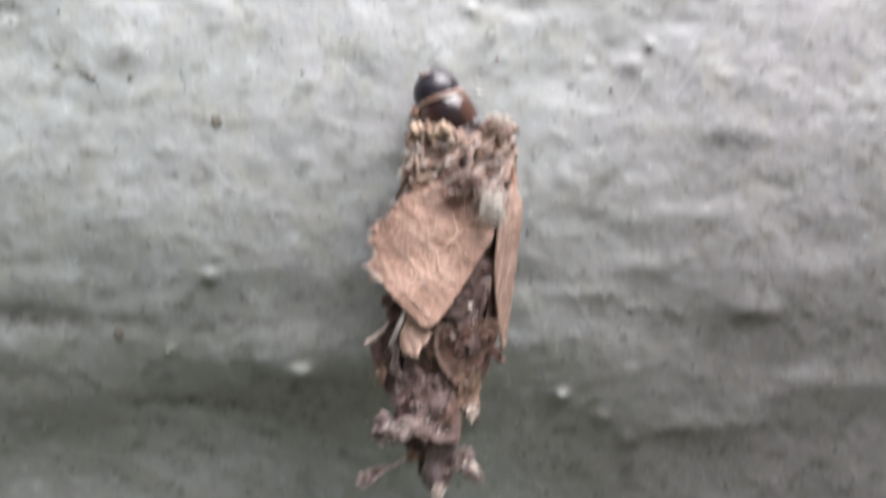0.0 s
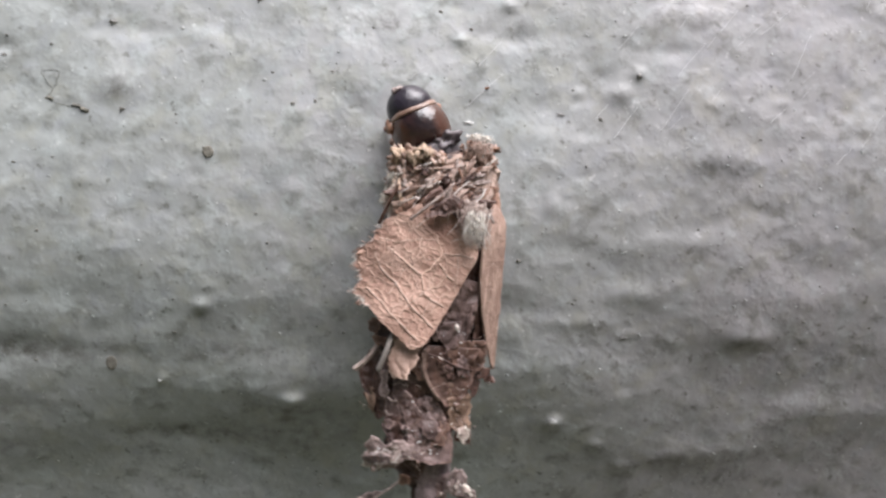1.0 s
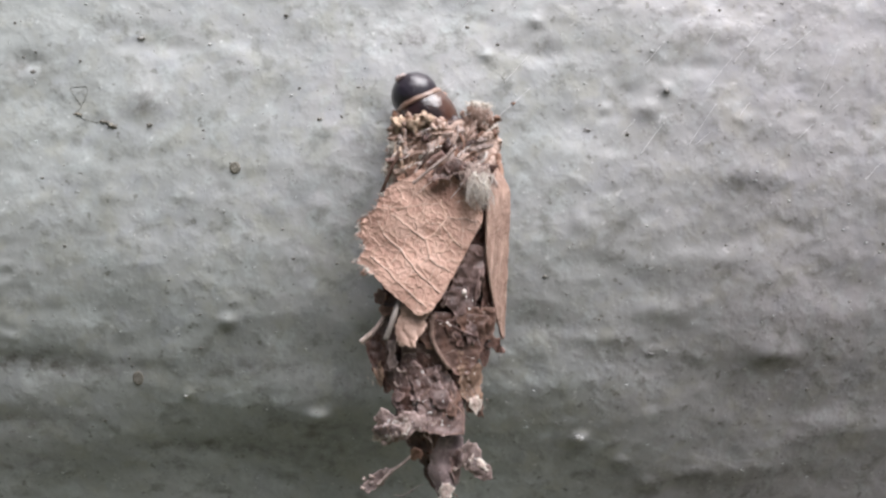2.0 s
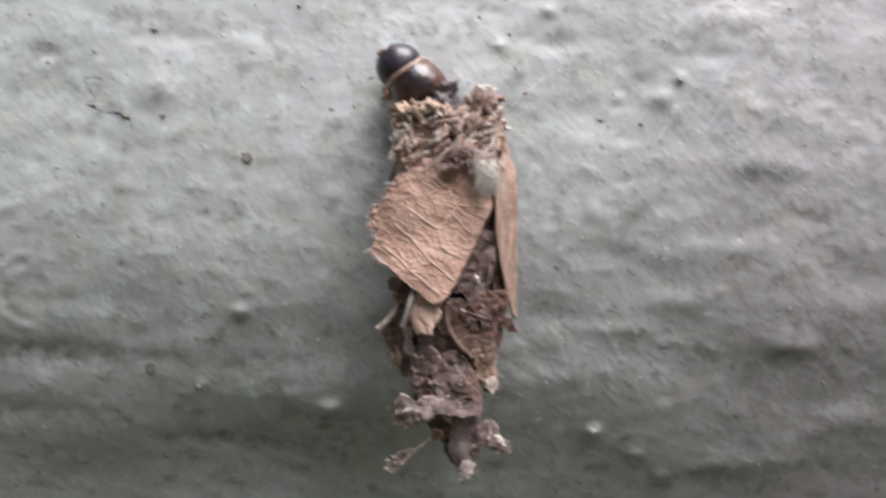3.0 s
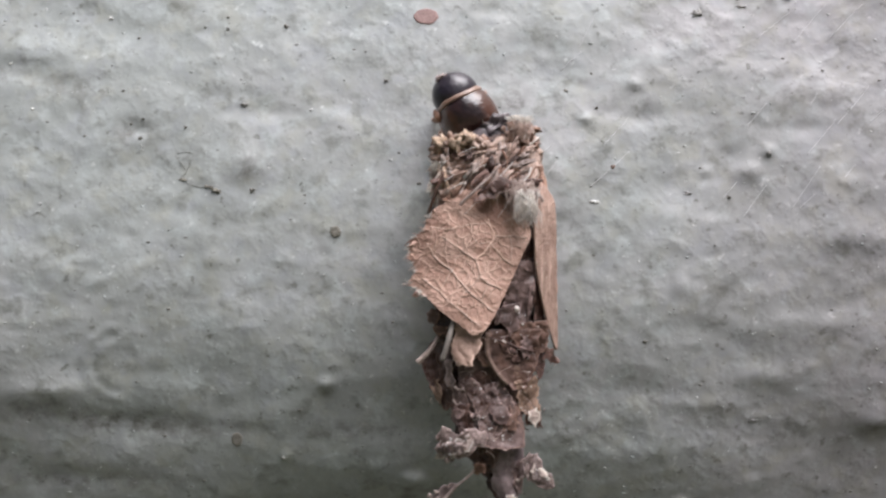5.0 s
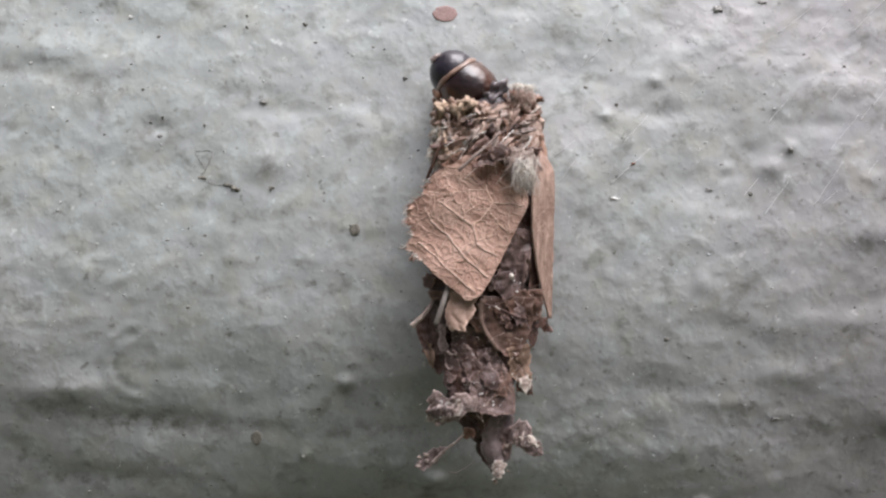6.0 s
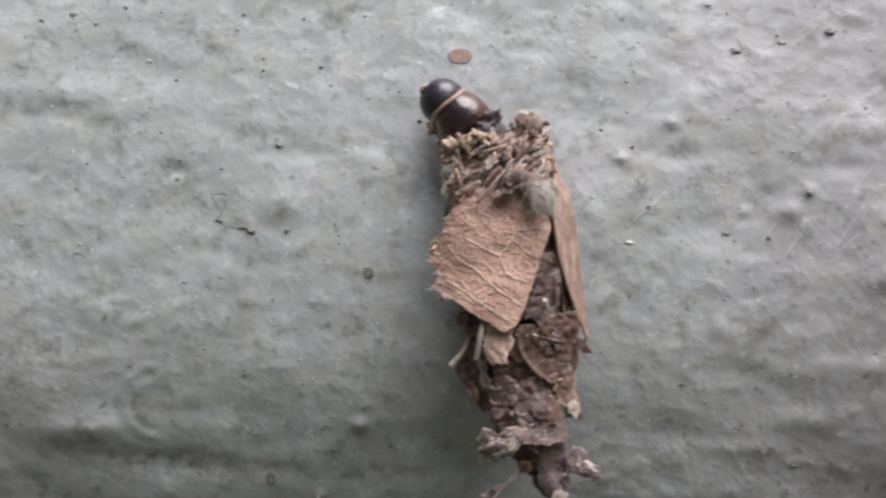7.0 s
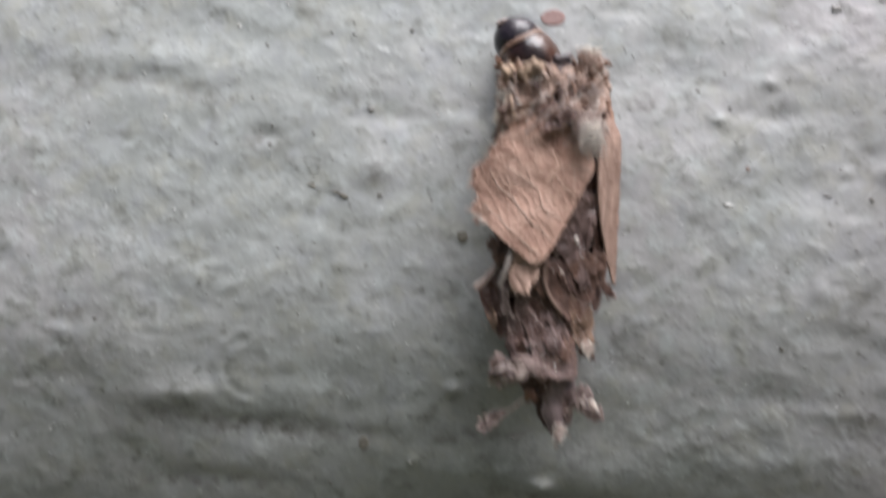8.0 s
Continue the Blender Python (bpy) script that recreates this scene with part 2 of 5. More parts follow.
def shell_material(name, dark, light, rough, sides=None):
    """Horny skin of the larva: glossy, a little pitted; sides: the colour that it takes towards both sides."""
    m, tree, shader, place = material(name, dark, rough, 0.0, 0.6)
    colour = ramp(tree, noise_node(tree, place, 0.7, 4, 0.6), [(0.4, dark), (0.75, light)])
    if sides:
        apart = tree.nodes.new("ShaderNodeSeparateXYZ")
        tree.links.new(place, apart.inputs[0])
        away = tree.nodes.new("ShaderNodeMath")
        away.operation = "ABSOLUTE"
        tree.links.new(apart.outputs["X"], away.inputs[0])
        scaled = tree.nodes.new("ShaderNodeMath")
        scaled.operation, scaled.inputs[1].default_value = "MULTIPLY", 500.0
        tree.links.new(away.outputs[0], scaled.inputs[0])
        wavy = tree.nodes.new("ShaderNodeMath")
        wavy.operation = "MULTIPLY_ADD"
        wavy.inputs[1].default_value = 0.35
        tree.links.new(noise_node(tree, place, 0.6, 3), wavy.inputs[0])
        tree.links.new(scaled.outputs[0], wavy.inputs[2])
        colour = mixed(tree, ramp(tree, wavy.outputs[0], [(0.56, (0, 0, 0)), (0.80, (1, 1, 1))]), colour, sides)
    tree.links.new(colour, shader.inputs["Base Color"])
    shader.inputs["Coat Weight"].default_value, shader.inputs["Coat Roughness"].default_value = 0.35, 0.28
    first = bumped(tree, shader, noise_node(tree, place, 1.3, 3, 0.5), 0.11)
    bumped(tree, shader, noise_node(tree, place, 5.0, 3, 0.6), 0.012, 1.0, first)
    return m


PAINT = paint_material()
LEAF = leaf_material()
STRIP = dry_material("reddish tan leaf strip", (0.29, 0.183, 0.145), (0.63, 0.445, 0.365), 0.65, 1.3, 0.16, 0.4, (1, 1, 0.35))
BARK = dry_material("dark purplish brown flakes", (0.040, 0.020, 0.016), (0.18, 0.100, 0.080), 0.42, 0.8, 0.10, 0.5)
CHESTNUT = dry_material("warm dark brown flakes", (0.075, 0.039, 0.029), (0.27, 0.157, 0.117), 0.5, 0.6, 0.09, 0.45)
MAUVE = dry_material("greyish mauve flakes", (0.070, 0.044, 0.041), (0.29, 0.196, 0.176), 0.46, 0.55, 0.09, 0.5)
PALE = dry_material("pale pinkish grey flakes", (0.31, 0.235, 0.208), (0.70, 0.57, 0.505), 0.48, 1.0, 0.12, 0.5)
KHAKI = dry_material("khaki brown leaf scraps", (0.060, 0.033, 0.026), (0.21, 0.122, 0.094), 0.5, 0.45, 0.06, 0.4)
OCHRE = dry_material("ochre brown flakes", (0.112, 0.068, 0.049), (0.35, 0.228, 0.163), 0.5, 0.7, 0.11, 0.45)
FIBRE = dry_material("pinkish brown felted fibre", (0.36, 0.247, 0.204), (0.82, 0.645, 0.545), 0.75, 1.2, 0.08)
CRUMB = dry_material("cream and tan crumbs", (0.58, 0.40, 0.28), (0.86, 0.69, 0.53), 0.7, 1.6)
RUST = dry_material("rust brown crumbs", (0.16, 0.08, 0.055), (0.44, 0.265, 0.19), 0.7, 1.4)
WHITE = dry_material("whitish fluff", (0.62, 0.54, 0.48), (0.88, 0.82, 0.76), 0.8, 1.5)
FLUFF, _, fluff_shader, _ = material("cream white fluff", (0.66, 0.575, 0.48), 0.7, 0.0, 0.3)
fluff_shader.inputs["Subsurface Weight"].default_value = 0.7
fluff_shader.inputs["Subsurface Radius"].default_value = (0.4 * MM, 0.35 * MM, 0.3 * MM)
fluff_shader.inputs["Subsurface Scale"].default_value = 1.0
SILK = material("whitish silk thread", (0.84, 0.80, 0.75), 0.4)[0]
PINK = dry_material("pinkish tan scraps", (0.28, 0.180, 0.143), (0.55, 0.390, 0.315), 0.55, 0.7, 0.07, 0.4)
ROLL = dry_material("brownish pink rolled edge", (0.17, 0.112, 0.09), (0.42, 0.298, 0.243), 0.5, 0.6, 0.06, 0.4)
TAIL = dry_material("purplish grey tail scrap", (0.13, 0.098, 0.10), (0.42, 0.325, 0.32), 0.42, 0.5, 0.07, 0.5)
GREY = dry_material("mauve grey scraps", (0.115, 0.082, 0.077), (0.38, 0.288, 0.266), 0.44, 0.8, 0.10, 0.5)
TWIG = dry_material("weathered grey twig", (0.22, 0.19, 0.165), (0.45, 0.41, 0.37), 0.7, 1.5, 0.06, 0.35, (1, 1, 0.2))
HEAD = shell_material("black brown head shell", (0.012, 0.008, 0.015), (0.032, 0.020, 0.030), 0.38)
SHIELD = shell_material("dark brown neck shield", (0.016, 0.007, 0.007), (0.05, 0.020, 0.015), 0.24, (0.085, 0.035, 0.021))
RIM = shell_material("pale brown neck rim", (0.24, 0.14, 0.10), (0.42, 0.29, 0.23), 0.38)
LEG = shell_material("orange brown legs", (0.27, 0.125, 0.075), (0.44, 0.25, 0.165), 0.35)
FLESH = shell_material("dark mottled body skin", (0.045, 0.034, 0.037), (0.22, 0.18, 0.185), 0.36)
RED = dry_material("dull red paint drop", (0.29, 0.185, 0.17), (0.43, 0.285, 0.265), 0.5, 1.2, 0.03)
OLIVE = dry_material("olive brown speck", (0.20, 0.188, 0.155), (0.33, 0.312, 0.268), 0.6, 1.6, 0.06)
GRIT = dry_material("dark grit", (0.15, 0.142, 0.122), (0.31, 0.292, 0.265), 0.6, 1.5, 0.05)
GRAIN = dry_material("grey paint covered grain", (0.26, 0.25, 0.24), (0.46, 0.45, 0.43), 0.5, 1.5, 0.05)
CHIP = dry_material("white mineral grit", (0.60, 0.60, 0.58), (0.85, 0.85, 0.83), 0.45, 1.5, 0.03)
SCRATCH = material("scuffed pale paint", (0.55, 0.545, 0.55), 0.5)[0]
STAIN = dry_material("brown dirt", (0.22, 0.20, 0.165), (0.37, 0.36, 0.32), 0.8, 1.6, 0.03)
MOUTH = shell_material("pinkish white mouthparts", (0.34, 0.25, 0.23), (0.50, 0.40, 0.37), 0.4)
VEIN = dry_material("pale leaf vein", (0.62, 0.42, 0.33), (0.85, 0.665, 0.555), 0.6, 1.5, 0.05)
HAIR = material("black hair", (0.15, 0.145, 0.12), 0.5)[0]
SOIL = dry_material("dark earth and short grass", (0.033, 0.036, 0.018), (0.089, 0.093, 0.047), 0.9, 0.00004, 4.0)


# ---- mesh helpers ----
def mesh_object(name, bm, mat, smooth=True):
    data = bpy.data.meshes.new(name)
    bm.normal_update()
    bm.to_mesh(data)
    bm.free()
    data.materials.append(mat)
    if smooth:
        data.shade_smooth()
    return new(name, data)


def part(name, bm, mat, parent, label="", smooth=True):
    ob = mesh_object(name, bm, mat, smooth)
    ob.parent = parent
    return tagged(ob, label)


def thing(name, label, category, group=""):
    return tagged(new(name), label, category, group)


def sheet(bm, rows):
    """A closed shell from rows of (front points, back points), all rows equally long."""
    front = [[bm.verts.new(p) for p in f] for f, b in rows]
    rear = [[bm.verts.new(p) for p in b] for f, b in rows]
    n, m = len(rows), len(rows[0][0])
    for i in range(n - 1):
        for j in range(m - 1):
            bm.faces.new((front[i][j], front[i + 1][j], front[i + 1][j + 1], front[i][j + 1]))
            bm.faces.new((rear[i][j], rear[i][j + 1], rear[i + 1][j + 1], rear[i + 1][j]))
        bm.faces.new((front[i][0], rear[i][0], rear[i + 1][0], front[i + 1][0]))
        bm.faces.new((front[i][-1], front[i + 1][-1], rear[i + 1][-1], rear[i][-1]))
    for j in range(m - 1):
        bm.faces.new((front[0][j], front[0][j + 1], rear[0][j + 1], rear[0][j]))
        bm.faces.new((front[-1][j], rear[-1][j], rear[-1][j + 1], front[-1][j + 1]))
    return bm


def crease(p):
    """Sharp folds: about 0 on the fold lines, up to 1 between them."""
    return min(1.0, 2.2 * abs(noise.noise(p)))


def flake_mesh(width, length, taper, curl, cup, ragged, seed, thick=0.10, crumple=0.75):
    """A torn, crumpled scrap in mm: it hangs from its root at the origin down -z, cupped across, curled outwards (-y) along."""
    rng = random.Random(seed)
    off = Vector((rng.uniform(0, 90), rng.uniform(0, 90), rng.uniform(0, 90)))
    nx, nz = max(11, min(33, int(width * 14))), max(15, min(51, int(length * 14)))
    size = min(1.0, width / 1.8)
    slant, notch = rng.uniform(-0.25, 0.25), rng.uniform(-0.6, 0.6)
    rows, edge = [], []
    for i in range(nz):
        v = i / (nz - 1)
        half = width / 2 * (0.75 + 0.25 * math.sin(min(1, v * 2.2) * math.pi / 2)) * (1 - taper * v ** 1.6)
        front, rear = [], []
        for j in range(nx):
            u = 2 * j / (nx - 1) - 1
            side = 1 if u > 0 else -1
            at = v * length
            torn = 1.5 * noise.noise(off + Vector((side * 7, at * 0.7, 0.0))) + 0.9 * noise.noise(off + Vector((side * 5, at * 1.9, 5.0)))
            torn += 0.45 * noise.noise(off + Vector((side * 3, at * 5.0, 8.0)))
            x = u * half + side * abs(u) ** 2 * 0.45 * ragged * torn * size + 0.22 * width * noise.noise(off + Vector((0, v * 1.6, 7)))
            jag = 1.5 * noise.noise(off + Vector((u * width * 0.7, 3, 3))) + 1.0 * noise.noise(off + Vector((u * width * 1.9, 9, 3)))
            jag += 0.5 * noise.noise(off + Vector((u * width * 5.0, 5, 3))) - 0.8 * max(0, 1 - abs(u - notch) / 0.22) * ragged
            z = -at - (slant * width * u * v + ragged * 0.55 * jag * size * v ** 2.0) * min(1.0, length / 2)
            y = -curl * length * v * v + cup * width * u * u + 0.18 * width * noise.noise(off + Vector((u * 1.2, v * 1.8, 11)))
            y -= crumple * size * (0.45 * crease(off + Vector((x * 0.55, z * 0.42, 17))) + 0.14 * crease(off + Vector((x * 1.5, z * 1.1, 23))) + 0.04 * crease(off + Vector((x * 3.4, z * 2.8, 27))) - 0.3)
            y += 0.035 * noise.noise(off + Vector((x * 5, z * 5, 29)))
            front.append(Vector((x, y - thick / 2, z)) * MM)
            rear.append(Vector((x * 0.98, y + thick / 2, z * 0.99)) * MM)
            edge.append(max(0.0, 1 - min((1 - abs(u)) * half, (1 - v) * length) / (0.16 + 0.14 * size)) ** 0.7)
        rows.append((front, rear))
    bm = sheet(bmesh.new(), rows)
    layer = bm.verts.layers.float.new("torn")
    bm.verts.ensure_lookup_table()
    for k, value in enumerate(edge):
        bm.verts[k][layer] = bm.verts[k + len(edge)][layer] = value
    return bm


def lump_mesh(rx, ry, rz, rough, seed, detail=2):
    """A rough crumb in mm."""
    bm = bmesh.new()
    bmesh.ops.create_icosphere(bm, subdivisions=detail, radius=1)
    rng = random.Random(seed)
    off = Vector((rng.uniform(0, 90), rng.uniform(0, 90), rng.uniform(0, 90)))
    for v in bm.verts:
        k = 1 + rough * noise.noise(off + v.co * 1.4) + 0.4 * rough * noise.noise(off + v.co * 3.5)
        v.co = Vector((v.co.x * rx, v.co.y * ry, v.co.z * rz)) * k * MM
    return bm


def strand_mesh(points, r0, r1, sides=6, steps=5):
    """A thread or twig through points in mm, with its radius going from r0 to r1."""
    pts = [Vector(p) for p in points]
    line = []
    for i in range(len(pts) - 1):
        a, b, c, d = pts[max(i - 1, 0)], pts[i], pts[i + 1], pts[min(i + 2, len(pts) - 1)]
        for s in range(steps):
            t = s / steps
            line.append(0.5 * (2 * b + (c - a) * t + (2 * a - 5 * b + 4 * c - d) * t ** 2 + (3 * b - a - 3 * c + d) * t ** 3))
    line.append(pts[-1])
    bm = bmesh.new()
    rings = []
    for i, p in enumerate(line):
        along = (line[min(i + 1, len(line) - 1)] - line[max(i - 1, 0)]).normalized()
        side = along.cross(Vector((0, 1, 0.01))).normalized()
        other = along.cross(side)
        r = r0 + (r1 - r0) * i / (len(line) - 1)
        rings.append([bm.verts.new((p + r * (math.cos(a) * side + math.sin(a) * other)) * MM)
                      for a in (2 * math.pi * k / sides for k in range(sides))])
    for a, b in zip(rings, rings[1:]):
        for k in range(sides):
            bm.faces.new((a[k], a[(k + 1) % sides], b[(k + 1) % sides], b[k]))
    bm.faces.new(rings[0][::-1])
    bm.faces.new(rings[-1])
    bmesh.ops.recalc_face_normals(bm, faces=bm.faces)
    return bm


# ---- the wall: a painted, uneven plaster face, bulging a little ----
BULGE_TOP, TOP_HEIGHT, BULGE_FOOT, FOOT_HEIGHT = 7.8, 24.0, 15.5, 22.0
# x, z, half width, half height, height in mm: lumps, blisters and dents
LUMPS = [(-13.5, 7.8, 1.5, 1.4, 0.38), (-13.7, 12.5, 0.32, 0.25, 0.2), (14.9, 13.8, 0.45, 0.35, 0.3), (15.7, 11.5, 1.3, 0.8, -0.25),
         (24.4, 11.2, 0.3, 0.25, 0.15), (19.9, 7.4, 0.45, 0.35, 0.3), (23.0, 7.2, 1.0, 0.7, 0.2), (27.2, 10.6, 1.2, 0.6, -0.26),
         (22.0, 8.4, 1.0, 0.8, -0.25), (31.6, 2.3, 1.8, 0.9, 0.22), (-7.7, -8.2, 0.55, 0.45, 0.4), (-1.3, -15.7, 0.8, 0.55, 0.95),
         (18.7, -17.8, 0.6, 0.5, 0.9), (22.2, -19.8, 0.6, 0.45, 0.45), (24.6, -21.9, 0.7, 0.6, 0.35), (33.5, -11.1, 2.2, 0.8, 0.6)]
LUMPS += [(-21.7, 10.4, 1.3, 0.7, -0.4), (-30.2, 14.9, 2.6, 0.9, -0.18), (-26.2, 13.8, 2.4, 0.9, -0.2), (-29.0, 16.5, 4.0, 1.0, 0.25),
          (11.2, 11.2, 0.5, 0.35, 0.3), (24.5, 8.9, 0.5, 0.4, 0.35), (-11.0, -13.8, 0.42, 0.33, 0.35), (15.6, -8.7, 2.5, 0.8, -0.3), (24.6, -7.5, 3.0, 0.8, 0.3)]
# creases that run across the wall
LUMPS += [(-35.5, 15.2, 4.0, 0.9, -0.18), (-1.5, -14.6, 7.0, 2.6, 1.0), (-18.5, -11.5, 5.0, 0.9, -0.25), (-8.5, -18.5, 5.0, 0.9, -0.4), (0.5, -16.9, 3.0, 0.8, -0.2), (30.6, -20.9, 4.0, 1.0, 0.45),
          (39.6, -17.2, 3.0, 1.0, 0.4), (-27.7, -8.7, 5.0, 1.2, 0.35), (-23.6, -11.0, 4.0, 0.9, -0.3), (-28.3, -10.3, 3.0, 0.8, -0.15),
          (-26.3, -15.6, 7.0, 1.0, -0.3)]
# dirt in the creases, smudges, and shade painted under lumps and beside the bag: x, z, half width, half height,
# strength
GRIME_SHADE = [(-22.5, -11.1, 4.5, 0.8, 0.75), (-18.0, -11.7, 4.5, 0.7, 0.6), (-28.5, -10.4, 3.5, 0.7, 0.5), (-8.5, -18.4, 5.5, 0.8, 0.55),
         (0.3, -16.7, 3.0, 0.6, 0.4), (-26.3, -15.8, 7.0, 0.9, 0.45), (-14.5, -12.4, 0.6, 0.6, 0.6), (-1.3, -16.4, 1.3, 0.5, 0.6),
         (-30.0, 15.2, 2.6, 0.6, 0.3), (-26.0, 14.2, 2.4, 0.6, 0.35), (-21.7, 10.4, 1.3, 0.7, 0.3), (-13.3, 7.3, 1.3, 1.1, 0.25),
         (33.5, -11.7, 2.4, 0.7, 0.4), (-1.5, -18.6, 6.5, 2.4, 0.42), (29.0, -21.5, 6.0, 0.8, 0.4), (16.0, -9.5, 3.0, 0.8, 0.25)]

GRIME_SHADE += [(6.1, 12.4, 1.0, 0.7, 0.65), (11.4, 10.8, 0.9, 0.6, 0.4), (21.2, 8.7, 0.9, 0.6, 0.35), (29.9, 1.7, 2.0, 1.4, 0.4), (40.4, -12.5, 2.2, 0.6, 0.4),
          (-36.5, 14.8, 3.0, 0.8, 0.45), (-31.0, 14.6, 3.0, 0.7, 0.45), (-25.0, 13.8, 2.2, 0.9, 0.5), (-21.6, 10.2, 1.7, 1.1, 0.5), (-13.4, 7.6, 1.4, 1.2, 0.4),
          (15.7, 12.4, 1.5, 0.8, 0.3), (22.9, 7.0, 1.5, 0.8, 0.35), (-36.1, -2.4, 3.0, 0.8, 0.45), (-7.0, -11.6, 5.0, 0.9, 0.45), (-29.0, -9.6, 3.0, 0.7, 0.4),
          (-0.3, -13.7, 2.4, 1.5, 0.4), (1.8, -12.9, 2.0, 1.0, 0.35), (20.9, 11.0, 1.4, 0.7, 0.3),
          # the first three are shade painted below the low lumps
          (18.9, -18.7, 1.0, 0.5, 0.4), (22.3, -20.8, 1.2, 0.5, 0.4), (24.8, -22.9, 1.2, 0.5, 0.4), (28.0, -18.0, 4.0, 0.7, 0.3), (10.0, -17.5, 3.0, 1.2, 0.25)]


# bumps with a lit upper edge and shade painted below them, soft smudges, and the hollow in the bag's lee
LUMPS += [(-24.3, -7.5, 0.8, 0.35, 0.15), (-28.3, -8.6, 1.6, 0.35, 0.15), (-25.1, 1.0, 0.7, 0.3, 0.13), (-27.6, 0.4, 0.5, 0.25, 0.12), (-24.0, -0.4, 0.8, 0.3, 0.10), (-15.7, 0.9, 0.8, 0.4, 0.13),
          (-31.4, 1.0, 0.7, 0.3, 0.12), (-7.6, -8.0, 0.6, 0.45, 0.15), (17.9, 22.9, 0.5, 0.3, 0.17), (26.5, 20.9, 0.5, 0.35, 0.17), (29.5, 13.5, 0.7, 0.5, 0.15), (14.9, 14.0, 1.2, 0.6, 0.15),
          (27.9, -3.6, 2.6, 0.8, 0.19), (23.6, -4.2, 1.6, 0.5, 0.13), (24.0, -10.6, 0.8, 0.25, 0.13), (33.3, -10.0, 2.2, 0.8, 0.19), (30.4, 2.6, 1.8, 0.6, 0.15), (22.9, 7.6, 1.0, 0.5, 0.15),
          (19.6, -9.6, 2.6, 0.6, 0.15), (11.9, -10.9, 1.6, 0.5, 0.13), (-17.6, -0.8, 1.6, 0.6, 0.10), (-1.3, -15.6, 1.1, 0.5, 0.21)]
LUMPS += [(-5.0, -22.0, 10.0, 4.5, -1.7), (18.0, -15.0, 10.0, 7.0, 1.3), (-16.0, -24.0, 14.0, 7.0, -1.3)]
GRIME_SHADE += [(-32.0, 14.9, 2.2, 0.7, 0.5), (-27.6, 13.8, 2.4, 0.8, 0.55), (-24.6, 13.2, 1.6, 0.7, 0.45), (-13.3, 7.4, 1.2, 1.2, 0.62), (-21.7, 9.9, 1.8, 0.9, 0.4), (-17.6, -1.6, 1.6, 0.7, 0.3),
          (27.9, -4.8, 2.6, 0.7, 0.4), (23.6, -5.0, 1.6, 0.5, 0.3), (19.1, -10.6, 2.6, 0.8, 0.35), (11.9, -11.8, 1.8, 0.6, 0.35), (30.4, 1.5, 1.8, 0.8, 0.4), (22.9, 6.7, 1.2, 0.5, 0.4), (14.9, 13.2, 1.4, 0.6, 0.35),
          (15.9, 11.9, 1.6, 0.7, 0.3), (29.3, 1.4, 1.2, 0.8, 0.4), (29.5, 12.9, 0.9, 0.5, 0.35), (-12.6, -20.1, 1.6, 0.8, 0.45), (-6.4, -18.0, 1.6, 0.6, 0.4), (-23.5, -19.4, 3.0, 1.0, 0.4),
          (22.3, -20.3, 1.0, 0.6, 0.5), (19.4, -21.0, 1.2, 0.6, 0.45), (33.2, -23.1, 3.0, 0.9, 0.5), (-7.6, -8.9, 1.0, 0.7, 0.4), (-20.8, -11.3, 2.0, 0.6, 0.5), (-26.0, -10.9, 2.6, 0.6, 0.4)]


def mauve_at(x, z):
    """How far the colour goes to a darker greyish mauve: a tint, with dimmer light painted in, most of all on the
    right-hand stretch of the wall.
    """
    t = (x + 6 * noise.noise(Vector((x / 9, z / 7, 120))) - 7) / 27
    t = max(0.0, min(1.0, t))
    return t * t * (3 - 2 * t)


# strength of the dirt and of the painted shade at x, z
def grime_shade_at(x, z):
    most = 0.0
    for gx, gz, rx, rz, strength in GRIME_SHADE:
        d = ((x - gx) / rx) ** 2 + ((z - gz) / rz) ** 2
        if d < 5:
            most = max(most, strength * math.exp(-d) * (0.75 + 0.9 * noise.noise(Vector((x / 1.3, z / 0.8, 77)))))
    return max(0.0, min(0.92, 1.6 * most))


def bulge(z):
    tall, wide = (BULGE_TOP, TOP_HEIGHT) if z > 0 else (BULGE_FOOT, FOOT_HEIGHT)
    return tall * (1 - math.exp(-z * z / (2 * wide ** 2)))


